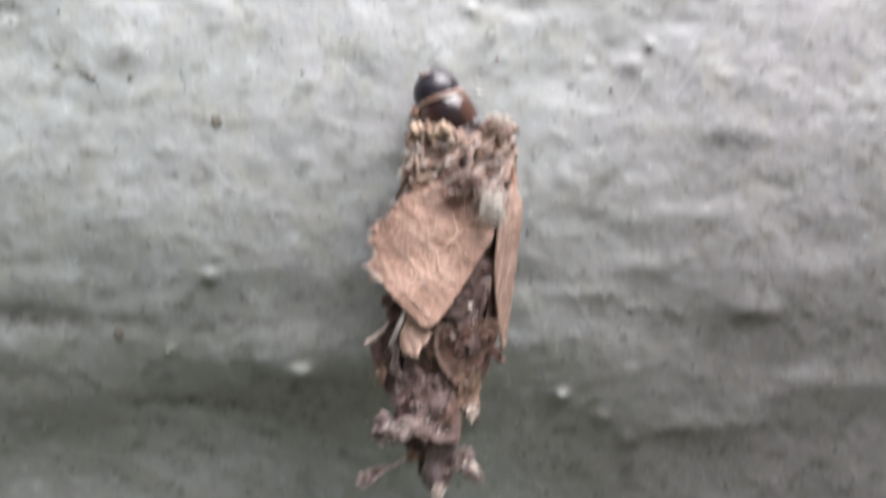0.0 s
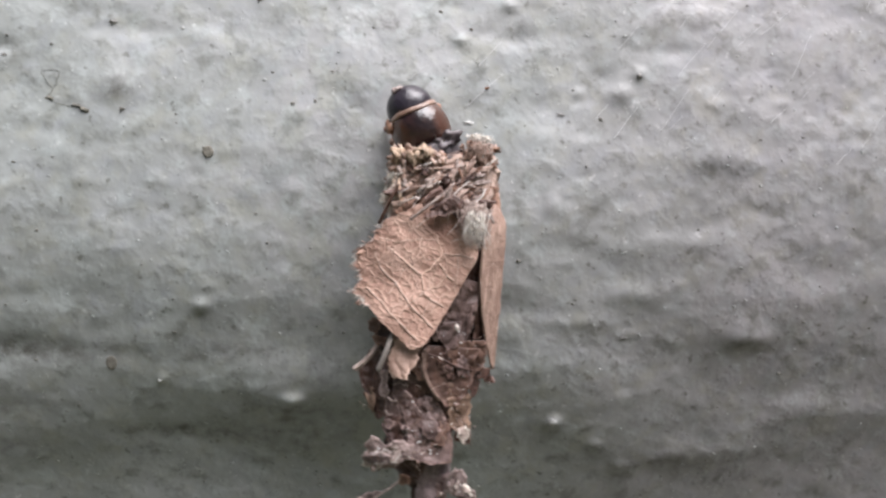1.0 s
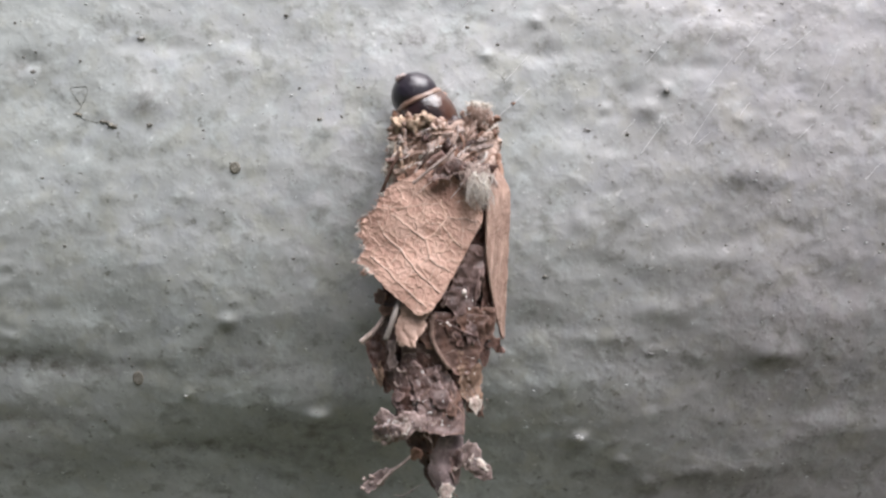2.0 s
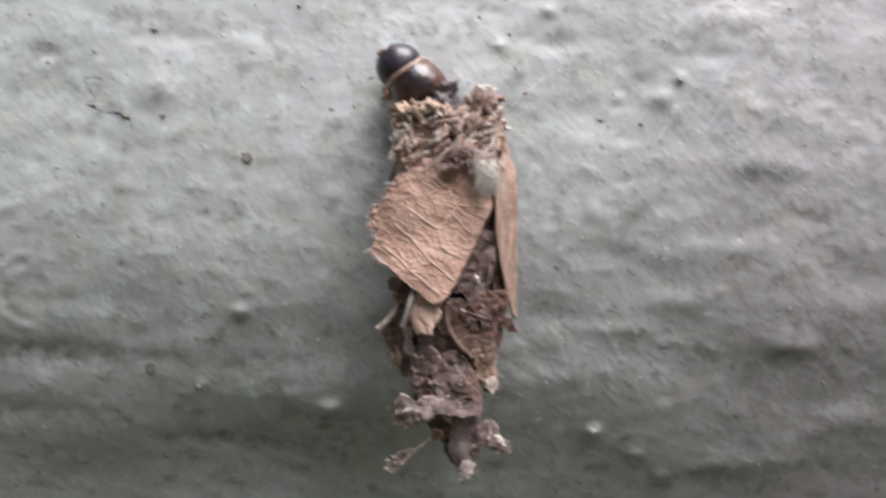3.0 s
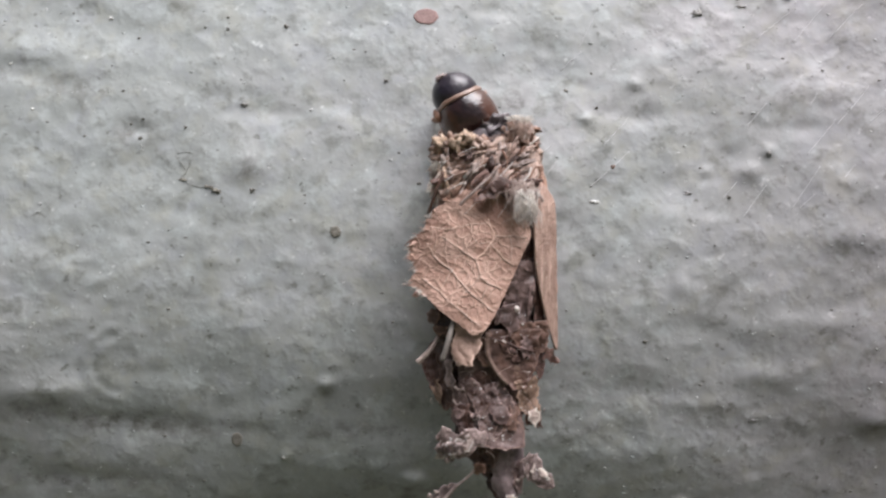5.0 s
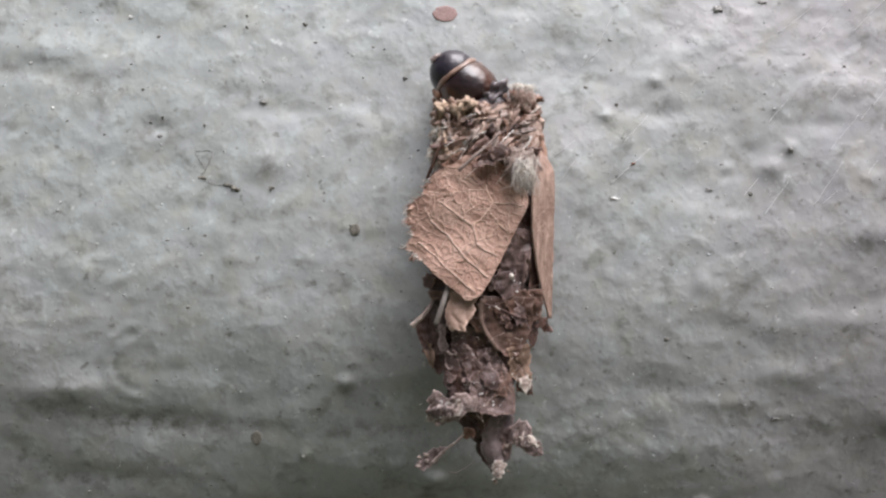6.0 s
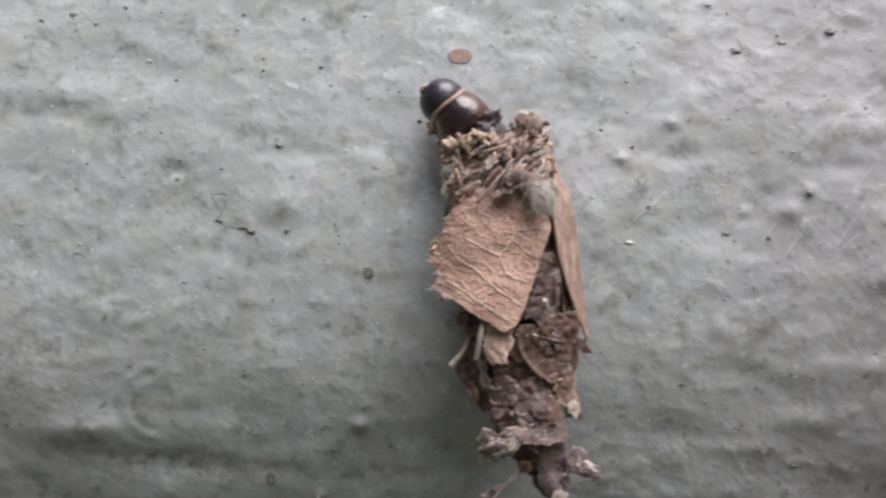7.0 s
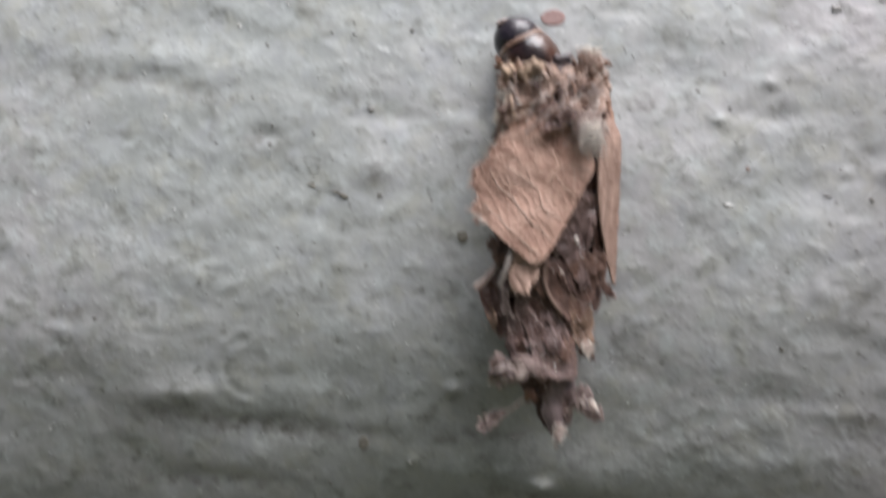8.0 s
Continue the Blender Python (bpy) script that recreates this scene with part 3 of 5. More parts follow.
def wall_depth(x, z):
    """How far the wall's face lies behind the plane y = 0, in mm, at x, z in mm."""
    wx, wz = x + 1.5 * noise.noise(Vector((x / 6, z / 6, 40.0))), z + 1.2 * noise.noise(Vector((x / 6, z / 6, 60.0)))
    high = 0.38 * noise.noise(Vector((wx / 13, wz / 8, 4.0)))
    high += 0.13 * noise.noise(Vector((wx / 5.5, wz / 4.0, 9.0)))
    high += 0.08 * noise.noise(Vector((wx / 2.6, wz / 2.1, 2.0)))
    high += 0.04 * noise.noise(Vector((wx / 1.3, wz / 1.1, 5.0)))
    slant = noise.noise(Vector(((wx + wz) / 3.2, (wz - wx) / 0.9, 15.0)))
    high += 0.07 * max(0.0, slant) * max(0.0, 0.5 + noise.noise(Vector((x / 7, z / 7, 18.0))))
    high += 0.22 * max(0.0, noise.noise(Vector((x / 1.7, z / 1.5, 20.0))) - 0.38)
    high -= 0.12 * max(0.0, noise.noise(Vector((x / 1.4, z / 1.1, 26.0))) - 0.38)
    high -= 0.25 * max(0.0, noise.noise(Vector((x / 3.4, z / 2.6, 33.0))) - 0.42)
    for lx, lz, rx, rz, tall in LUMPS:
        d = ((x - lx) / rx) ** 2 + ((z - lz) / rz) ** 2
        if d < 6:
            high += 0.62 * tall * math.exp(-d)
    r = math.hypot(x + 22.6, z + 6.6)
    if 0.8 < r < 4.2 and x < -22.6:
        high += 0.05 * math.sin(r * 5.2) * math.exp(-((r - 2.4) / 1.1) ** 2)
    return bulge(z) - high


def wall_point(x, z, out=0.0):
    return Vector((x * MM, (wall_depth(x, z) - out) * MM, z * MM))


def wall_pose(x, z, out=0.0):
    """The pose at x, z in mm on the wall of a thing whose -y looks out of it."""
    rise = (wall_depth(x, z + 0.5) - wall_depth(x, z - 0.5)), (wall_depth(x + 0.5, z) - wall_depth(x - 0.5, z))
    return Matrix.Translation(wall_point(x, z, out)) @ pose(0, 0, 0, -math.degrees(math.atan(rise[0])), 0, math.degrees(math.atan(rise[1])))


def build_wall():
    xs = [-4000, -1500, -600, -220, -100, -70, -56] + [-48 + 0.26 * i for i in range(385)] + [60, 75, 105, 220, 600, 1500, 4000]
    zs = [-1040, -500, -220, -100, -60, -40] + [-31 + 0.26 * i for i in range(230)] + [40, 60, 100, 220, 500, 1600]
    bm = bmesh.new()
    grid = [[bm.verts.new(wall_point(x, z)) for x in xs] for z in zs]
    for a, b in zip(grid, grid[1:]):
        for j in range(len(xs) - 1):
            bm.faces.new((a[j], a[j + 1], b[j + 1], b[j]))
    rim = grid[0] + [r[-1] for r in grid[1:]] + grid[-1][-2::-1] + [r[0] for r in grid[-2:0:-1]]
    rear = [bm.verts.new((v.co.x, 0.2, v.co.z)) for v in rim]
    for k in range(len(rim)):
        n = (k + 1) % len(rim)
        bm.faces.new((rim[k], rear[k], rear[n], rim[n]))
    bm.faces.new(rear[::-1])
    wall = mesh_object("wall_north", bm, PAINT)
    for face in wall.data.polygons:
        face.use_smooth = face.normal.y < -0.5
    mask = wall.data.attributes.new("grime_shade", "FLOAT", "POINT")
    mask.data.foreach_set("value", [grime_shade_at(v.co.x / MM, v.co.z / MM) for v in wall.data.vertices])
    mauve_mask = wall.data.attributes.new("mauve_dim", "FLOAT", "POINT")
    mauve_mask.data.foreach_set("value", [mauve_at(v.co.x / MM, v.co.z / MM) for v in wall.data.vertices])
    tagged(wall, "uneven plaster wall with glossy grey green paint", "wall", kind="structure")


build_wall()


def build_ground():
    bm = bmesh.new()
    bmesh.ops.create_grid(bm, x_segments=60, y_segments=60, size=60)
    for v in bm.verts:
        v.co.z = -1.0 + 0.02 * noise.noise(v.co * 0.7)
    tagged(mesh_object("ground", bm, SOIL), "dark earth with short grass below the wall", "ground", kind="structure")


build_ground()


# ---- the bag: a silk tube covered with scraps of leaf and bark ----
bag = thing("bagworm_case", "brown bag of dry leaf and bark scraps hanging on the wall", "insect case")
# height, middle, radius, distance of the middle from the wall, in mm
TUBE = [(-0.6, 0.3, 3.1, 4.3), (-1.6, 0.3, 3.45, 4.4), (-3.8, 0.3, 3.8, 4.6), (-7.5, 0.4, 3.9, 4.7), (-11.0, 0.5, 3.8, 4.6),
        (-14.0, 0.5, 3.5, 4.6), (-16.6, 0.4, 3.05, 5.0), (-18.6, 0.4, 2.7, 5.5), (-20.4, 0.4, 2.3, 6.0), (-21.5, 0.6, 1.7, 6.3),
        (-22.6, 1.0, 1.1, 6.6), (-24.3, 1.5, 0.6, 6.8)]


def tube_at(z):
    rows = TUBE[::-1]
    return [float(np.interp(z, [r[0] for r in rows], [r[k] for r in rows])) for k in (1, 2, 3)]


def on_tube(x, z, out=0.0):
    """The point in mm on the front of the tube at x, z, lifted by out."""
    mid, r, off = tube_at(z)
    s = max(-0.97, min(0.97, (x - mid) / (r + out)))
    return Vector((x, -off - (r + out) * math.sqrt(1 - s * s), z))


def tube_mesh():
    bm = bmesh.new()
    rings = []
    sides, steps = 56, 110
    for i in range(steps):
        z = -0.6 - 23.7 * i / (steps - 1)
        mid, r, off = tube_at(z)
        ring = []
        for k in range(sides):
            a = 2 * math.pi * k / sides
            c, s = math.cos(a), math.sin(a)
            rr = r - 0.2 + 0.40 * noise.noise(Vector((c * 2, s * 2, z * 0.9))) + 0.30 * noise.noise(Vector((c * 5, s * 5, z * 1.8))) + 0.12 * noise.noise(Vector((c * 12, s * 12, z * 4)))
            lift = max(0, 1 - i / 9) * (1.1 * max(0, c) - 0.5 * max(0, -c))
            ring.append(bm.verts.new(Vector((mid + rr * c, -off + rr * s, z + lift)) * MM))
        rings.append(ring)
    inner = []
    for j in range(6):
        ring = []
        for k in range(sides):
            p = rings[j * 5][k].co
            mid, r, off = tube_at(p.z / MM)
            ring.append(bm.verts.new(Vector((mid * MM, -off * MM, p.z)) + (Vector((p.x, p.y, p.z)) - Vector((mid * MM, -off * MM, p.z))) * 0.86))
        inner.append(ring)
    for a, b in zip(rings, rings[1:]):
        for k in range(sides):
            n = (k + 1) % sides
            bm.faces.new((a[k], b[k], b[n], a[n]))
    for a, b in zip(inner, inner[1:]):
        for k in range(sides):
            n = (k + 1) % sides
            bm.faces.new((a[k], a[n], b[n], b[k]))
    for k in range(sides):
        n = (k + 1) % sides
        bm.faces.new((rings[0][k], rings[0][n], inner[0][n], inner[0][k]))
    bm.faces.new(rings[-1])
    bm.faces.new(inner[-1][::-1])
    bmesh.ops.recalc_face_normals(bm, faces=bm.faces)
    return bm


part("silk_tube", tube_mesh(), BARK, bag, "dark purplish brown felted tube")


# outline of the big leaf scrap: height, first and last x, in mm
LEAF_EDGE = [(-4.1, -1.2, 1.8), (-5.3, -3.2, 2.2), (-5.96, -3.8, 2.6), (-6.67, -3.9, 2.85), (-7.1, -4.5, 2.85), (-7.4, -4.85, 2.72),
             (-8.3, -4.9, 2.3), (-9.0, -4.6, 2.0), (-9.4, -4.45, 1.82), (-9.9, -4.85, 1.6), (-10.25, -4.95, 1.42), (-10.5, -4.2, 1.32),
             (-10.75, -4.0, 1.22), (-11.45, -3.28, 0.86), (-11.8, -2.9, 0.7), (-12.35, -2.05, 0.4), (-12.9, -1.35, 0.05),
             (-13.1, -1.05, -0.25), (-13.3, -0.85, -0.6)]


def leaf_out(x, z):
    """How far the big leaf scrap's face stands off the wall, in mm."""
    h = 9.15 - 0.05 * (x - 0.6) ** 2 - 0.07 * (z + 9.3)
    h += 0.22 * noise.noise(Vector((x / 2.6, z / 2.6, 3))) + 0.06 * noise.noise(Vector((x / 0.9, z / 0.9, 6)))
    s = 0.80 * x - 0.60 * z + 0.9 * noise.noise(Vector((x / 1.6, z / 1.6, 50)))
    h += 0.028 * math.exp(-(((s / 1.1) % 1.0 - 0.5) * 1.1 / 0.09) ** 2)
    s = 0.5 * x + 0.87 * z + 0.9 * noise.noise(Vector((x / 1.6, z / 1.6, 80)))
    return h + 0.028 * math.exp(-(((s / 0.8) % 1.0 - 0.5) * 0.8 / 0.08) ** 2)


def leaf_edges(z):
    zs = [r[0] for r in LEAF_EDGE][::-1]
    a, b = (float(np.interp(z, zs, [r[k] for r in LEAF_EDGE][::-1])) for k in (1, 2))
    a += 0.20 * noise.noise(Vector((z * 2.3, 1, 1))) + 0.17 * noise.noise(Vector((z * 7, 2, 1))) + 0.08 * noise.noise(Vector((z * 17, 2, 1)))
    return a, b + 0.04 + 0.05 * noise.noise(Vector((z * 3.1, 8, 1)))


def big_leaf_mesh():
    rows = []
    nz, nx = 130, 80
    for i in range(nz):
        z = LEAF_EDGE[0][0] + (LEAF_EDGE[-1][0] - LEAF_EDGE[0][0]) * i / (nz - 1)
        a, b = leaf_edges(z)
        front, rear = [], []
        for j in range(nx):
            x = a + (b - a) * j / (nx - 1)
            h = leaf_out(x, z)
            front.append(Vector((x, -h, z)) * MM)
            rear.append(Vector((x, -h + 0.14, z)) * MM)
        rows.append((front, rear))
    bm = sheet(bmesh.new(), rows)
    # mask for the shade painted on the leaf below the collar
    layer = bm.verts.layers.float.new("stain")
    for v in bm.verts:
        x, z = v.co.x / MM, v.co.z / MM
        d = ((x - 0.7) / 2.0) ** 2 + ((z + 5.1) / 1.1) ** 2
        v[layer] = min(0.85, max(0.0, math.exp(-d) * (0.95 + 1.2 * noise.noise(Vector((x, z, 61))))))
    return bm


TORN = ((-4.55, -7.5, -70, 0.6, 0.7), (-4.6, -8.3, -95, 0.5, 0.6), (-4.5, -9.6, -50, 0.5, 0.8), (-4.3, -10.3, -35, 0.45, 0.9))
scrap = part("leaf_scrap", big_leaf_mesh(), LEAF, bag, "large tan veined leaf scrap with a torn edge")


def vein(line, r0, r1):
    """A raised vein on the big leaf scrap along a line of x, z."""
    pts = []
    for (x0, z0), (x1, z1) in zip(line, line[1:]):
        for k in range(5):
            t = k / 5
            x, z = x0 + (x1 - x0) * t, z0 + (z1 - z0) * t
            x += 0.10 * noise.noise(Vector((x * 1.4, z * 1.4, 90)))
            z += 0.10 * noise.noise(Vector((x * 1.4, z * 1.4, 95)))
            pts.append((x, z))
    pts.append(line[-1])
    inside = []
    for x, z in pts:
        a, b = leaf_edges(z)
        x = max(a + 0.05, min(b - 0.05, x))
        inside.append((x, -leaf_out(x, z) + 0.01, z))
    part("vein", strand_mesh(inside, 1.1 * r0, 1.1 * r1, 6, 2), VEIN, scrap)


for n, (x, z, lean, wide, long) in enumerate(TORN):
    bit = part("torn_bit", flake_mesh(wide, long, 0.5, -0.3, 0.3, 0.9, 800 + n, 0.08), LEAF, scrap)
    bit.matrix_local = Matrix.Translation(Vector((x + 0.25, -leaf_out(x, z) - 0.05, z)) * MM) @ pose(0, 0, 0, 0, -lean, 0)
vein(((-2.9, -7.0), (-2.0, -7.6), (-1.5, -7.95), (-0.57, -8.55), (-0.31, -9.55)), 0.045, 0.07)
vein(((-3.3, -8.4), (-2.1, -9.25), (-1.17, -10.45), (-0.3, -11.2), (0.5, -11.8)), 0.06, 0.065)
vein(((-4.1, -9.75), (-2.9, -10.55), (-1.8, -11.6), (-0.25, -12.8)), 0.05, 0.06)
vein(((-0.31, -9.55), (0.18, -10.13), (1.0, -10.4)), 0.06, 0.05)
vein(((0.19, -5.9), (0.57, -7.06), (-0.11, -8.13), (-0.57, -8.55)), 0.04, 0.055)
vein(((0.57, -7.06), (1.6, -7.05), (2.6, -7.15)), 0.05, 0.05)
vein(((0.47, -7.65), (1.08, -8.46), (1.8, -8.9)), 0.055, 0.045)
vein(((-0.31, -9.55), (-0.7, -10.05), (-1.12, -10.4)), 0.045, 0.04)
vein(((-3.67, -7.5), (-3.3, -8.4)), 0.045, 0.04)
vein(((-0.84, -7.1), (-0.36, -7.55), (0.3, -7.4)), 0.035, 0.03)
vein(((-1.5, -7.95), (-1.9, -8.6), (-2.1, -9.2)), 0.035, 0.03)
vein(((-2.1, -9.25), (-2.5, -9.9), (-2.9, -10.5)), 0.035, 0.03)
vein(((-1.17, -10.45), (-1.6, -11.0), (-1.8, -11.6)), 0.04, 0.035)
vein(((0.18, -10.13), (-0.1, -10.7), (-0.3, -11.2)), 0.035, 0.03)
vein(((1.08, -8.46), (0.5, -9.1), (-0.2, -9.5)), 0.035, 0.03)
vein(((-3.5, -6.5), (-2.2, -6.6), (-0.9, -6.3), (0.2, -6.2)), 0.04, 0.03)
vein(((-0.9, -6.3), (-0.84, -7.1), (-1.3, -7.8)), 0.03, 0.03)
vein(((1.6, -7.05), (1.7, -7.9), (1.5, -8.7)), 0.03, 0.025)


def strip_leaf_mesh():
    """The long tan strip folded round the side of the bag."""
    rows = []
    for i in range(70):
        v = i / 69
        z = -3.2 - 11.3 * v
        width = 3.1 * (1 - 0.76 * max(0, (v - 0.45) / 0.55) ** 1.5) * min(1, 0.12 + v * 5)
        front, rear = [], []
        for j in range(24):
            u = j / 23
            across = (u - 1.0) * width + 0.5
            x = 4.72 + 0.25 * v - 1.1 * max(0.0, 1 - v / 0.2) ** 2 + (across if across < 0 else 0) * 0.62 + u ** 4 * (0.12 * noise.noise(Vector((z * 1.2, 1, 5))) + 0.07 * noise.noise(Vector((z * 5, 1, 7))))
            h = 6.6 - 0.75 * across - 0.5 * max(0, across) - 0.8 * (v - 0.4) ** 2
            h += 0.16 * noise.noise(Vector((across / 0.6, z / 2.5, 14))) + 0.05 * noise.noise(Vector((across / 0.25, z / 0.8, 19)))
            front.append(Vector((x, -h, z)) * MM)
            rear.append(Vector((x - 0.10, -h + 0.10, z)) * MM)
        rows.append((front, rear))
    return sheet(bmesh.new(), rows)


part("leaf_strip", strip_leaf_mesh(), STRIP, bag, "long narrow tan leaf strip")


def flake(name, x, z, lean, width, length, mat, out=0.25, tilt=8, taper=0.4, curl=0.1, cup=0.15, ragged=0.5, seed=1, label="", turn=0, thick=0.10, crumple=0.75):
    """A scrap with its root on the tube at x, z. lean: degrees from straight down towards +x; tilt: how far its end stands off."""
    ob = part(name, flake_mesh(width, length, taper, curl, cup, ragged, seed, thick, crumple), mat, bag, label)
    p = on_tube(x, z, out) * MM
    ob.matrix_local = Matrix.Translation(p) @ pose(0, 0, 0, 0, -lean, 0) @ pose(0, 0, 0, -tilt, 0, turn)
    return ob


def scrap_mesh(x, z, lean, rows, out, lift, ragged, seed, thick, crumple, cup):
    """A torn scrap that hugs the tube, in the bag's mm: rows of how far along it and its first and last distance across; lift: how fast it leaves the tube."""
    rng = random.Random(seed)
    off = Vector((rng.uniform(0, 90), rng.uniform(0, 90), rng.uniform(0, 90)))
    far = rows[-1][0]
    wide = max(b - a for _, a, b in rows)
    nx, nz = max(10, min(36, int(wide * 13))), max(12, min(56, int(far * 13)))
    si, co = math.sin(radians(lean)), math.cos(radians(lean))
    made, edge = [], []
    for i in range(nz):
        v = i / (nz - 1)
        s = far * v
        a, b = (float(np.interp(s, [r[0] for r in rows], [r[k] for r in rows])) for k in (1, 2))
        a += ragged * (0.24 * noise.noise(off + Vector((s * 1.3, 0, 1))) + 0.17 * noise.noise(off + Vector((s * 3.6, 0, 2))) + 0.08 * noise.noise(off + Vector((s * 9, 0, 3))))
        b += ragged * (0.24 * noise.noise(off + Vector((s * 1.3, 9, 1))) + 0.17 * noise.noise(off + Vector((s * 3.6, 9, 2))) + 0.08 * noise.noise(off + Vector((s * 9, 9, 3))))
        front, rear = [], []
        for j in range(nx):
            u = j / (nx - 1)
            across = a + (b - a) * u
            jag = ragged * v ** 3 * (0.40 * noise.noise(off + Vector((across * 1.5, 4, 7))) + 0.28 * noise.noise(off + Vector((across * 4.2, 4, 8))))
            along = s + jag
            px, pz = x + along * si + across * co, z - along * co + across * si
            mid, r, depth = tube_at(pz)
            r += out
            k = max(-1.1, min(1.1, (px - mid) / r))
            h = depth + r * math.sqrt(1 - 0.72 * k * k) - cup * (2 * u - 1) ** 2 + lift * along
            h += crumple * (0.28 * crease(off + Vector((px * 0.5, pz * 0.4, 17))) + 0.16 * crease(off + Vector((px * 1.3, pz * 1.0, 23))) + 0.07 * crease(off + Vector((px * 2.9, pz * 2.4, 27))) - 0.2)
            h += 0.012 * noise.noise(off + Vector((px * 6, pz * 6, 29)))
            front.append(Vector((px, -h, pz)) * MM)
            rear.append(Vector((px, -h + thick, pz)) * MM)
            edge.append(max(0.0, 1 - min(min(u, 1 - u) * (b - a), (1 - v) * far) / 0.16) ** 0.7)
        made.append((front, rear))
    bm = sheet(bmesh.new(), made)
    layer = bm.verts.layers.float.new("torn")
    bm.verts.ensure_lookup_table()
    for k, value in enumerate(edge):
        bm.verts[k][layer] = bm.verts[k + len(edge)][layer] = value
    return bm


def scrap_on(name, x, z, lean, rows, mat, out=0.3, lift=0.03, ragged=0.8, seed=1, label="", thick=0.12, crumple=0.6, cup=0.0):
    return part(name, scrap_mesh(x, z, lean, rows, out, lift, ragged, seed, thick, crumple, cup), mat, bag, label)


# the tail and the scraps round it
scrap_on("bark_flake", 1.45, -20.8, 3, ((0, -0.95, 1.15), (1.2, -1.05, 1.25), (2.4, -0.95, 1.1), (3.2, -0.65, 0.8), (3.9, -0.35, 0.45)), TAIL, 0.20, 0.0, 0.6, 3, "mauve grey tail scrap", 0.25, 0.4, 0.25)
scrap_on("pale_flake", 1.68, -23.75, 4, ((0, -0.35, 0.4), (0.6, -0.45, 0.4), (1.1, -0.3, 0.15)), PALE, 0.45, 0.0, 1.2, 6, "pale tip of the tail", 0.12, 0.5)
scrap_on("bark_flake", 2.15, -21.6, 6, ((0, -0.25, 0.3), (1.4, -0.3, 0.3), (2.2, -0.1, 0.15)), MAUVE, 0.25, 0.0, 0.9, 41)
scrap_on("pale_flake", 2.7, -21.2, 38, ((0, -0.4, 0.45), (0.9, -0.65, 0.6), (1.9, -0.8, 0.55), (2.8, -0.35, 0.3)), GREY, 0.7, 0.05, 1.3, 4, "crumbling greyish scrap beside the tail", 0.06, 0.9)
scrap_on("pale_flake", 3.2, -22.0, 50, ((0, -0.2, 0.3), (0.9, -0.35, 0.35), (1.6, -0.1, 0.15)), PALE, 0.95, 0.1, 1.3, 42, "pale torn edge", 0.1, 0.8)
scrap_on("pale_flake", -1.7, -23.2, -52, ((0, -0.12, 0.18), (0.6, -0.4, 0.5), (1.4, -0.5, 0.55), (2.0, -0.3, 0.35), (2.4, -0.1, 0.1)), GREY, 1.2, 0.05, 1.1, 5, "loose pale grey scrap", 0.12, 0.7)
scrap_on("bark_flake", -0.2, -21.6, -10, ((0, -0.35, 0.35), (0.5, -0.35, 0.4), (0.8, -0.15, 0.2)), RUST, 0.55, 0.1, 1.0, 43, "small rusty scrap", 0.1, 0.5)
# dark sheet in place of the shade under the overhanging scrap
scrap_on("bark_flake", 0.1, -20.2, 0, ((0, -1.3, 1.4), (1.0, -1.2, 1.0), (1.7, -0.8, 0.6)), BARK, 0.05, 0.0, 0.8, 71, "dark scrap put in for the shaded gap above the tail")
# the dark barrel of felted scraps
scrap_on("bark_flake", 0.3, -15.0, 2, ((0, -1.9, 1.8), (2.0, -2.1, 2.1), (3.6, -2.2, 2.0), (4.8, -1.9, 1.9)), MAUVE, 0.20, 0.03, 0.7, 10, "dark mauve felted scrap", 0.12, 0.7)
scrap_on("bark_flake", -0.4, -15.6, 14, ((0, -0.9, 0.9), (1.2, -1.0, 1.0), (2.3, -0.5, 0.5)), BARK, 0.26, 0.02, 0.8, 11, "", 0.06)
scrap_on("bark_flake", -1.1, -16.3, 34, ((0, -0.5, 0.4), (1.3, -0.65, 0.6), (2.9, -0.5, 0.5), (3.5, -0.2, 0.2)), MAUVE, 0.34, 0.03, 0.8, 12, "", 0.06)
scrap_on("bark_flake", 0.5, -16.4, 30, ((0, -0.6, 0.6), (1.4, -0.8, 0.7), (2.4, -0.5, 0.4)), MAUVE, 0.31, 0.03, 0.9, 45, "", 0.06)
scrap_on("bark_flake", 1.5, -16.6, 12, ((0, -0.6, 0.5), (1.0, -0.7, 0.6), (1.9, -0.3, 0.4)), BARK, 0.30, 0.03, 1.0, 72, "", 0.06)
scrap_on("bark_flake", -1.7, -16.6, 4, ((0, -0.35, 0.4), (1.2, -0.5, 0.5), (2.4, -0.4, 0.35), (2.9, -0.1, 0.2)), MAUVE, 0.28, 0.04, 1.0, 44, "", 0.06)
scrap_on("bark_flake", -1.5, -17.9, 12, ((0, -0.5, 0.5), (1.0, -0.55, 0.6), (1.9, -0.3, 0.5)), BARK, 0.30, 0.02, 0.9, 73, "", 0.06)
scrap_on("pale_flake", 0.2, -19.7, -72, ((0, -0.5, 0.45), (0.9, -0.75, 0.7), (1.9, -1.0, 0.85), (2.6, -1.05, 0.8), (3.2, -0.8, 0.5)), GREY, 0.6, 0.42, 1.3, 9, "greyish torn scrap with a ragged end", 0.06, 0.9)
scrap_on("pale_flake", -0.8, -19.9, -60, ((0, -0.3, 0.35), (0.8, -0.5, 0.4), (1.6, -0.45, 0.5), (2.1, -0.15, 0.2)), PALE, 1.05, 0.40, 1.5, 83, "", 0.05, 0.9)
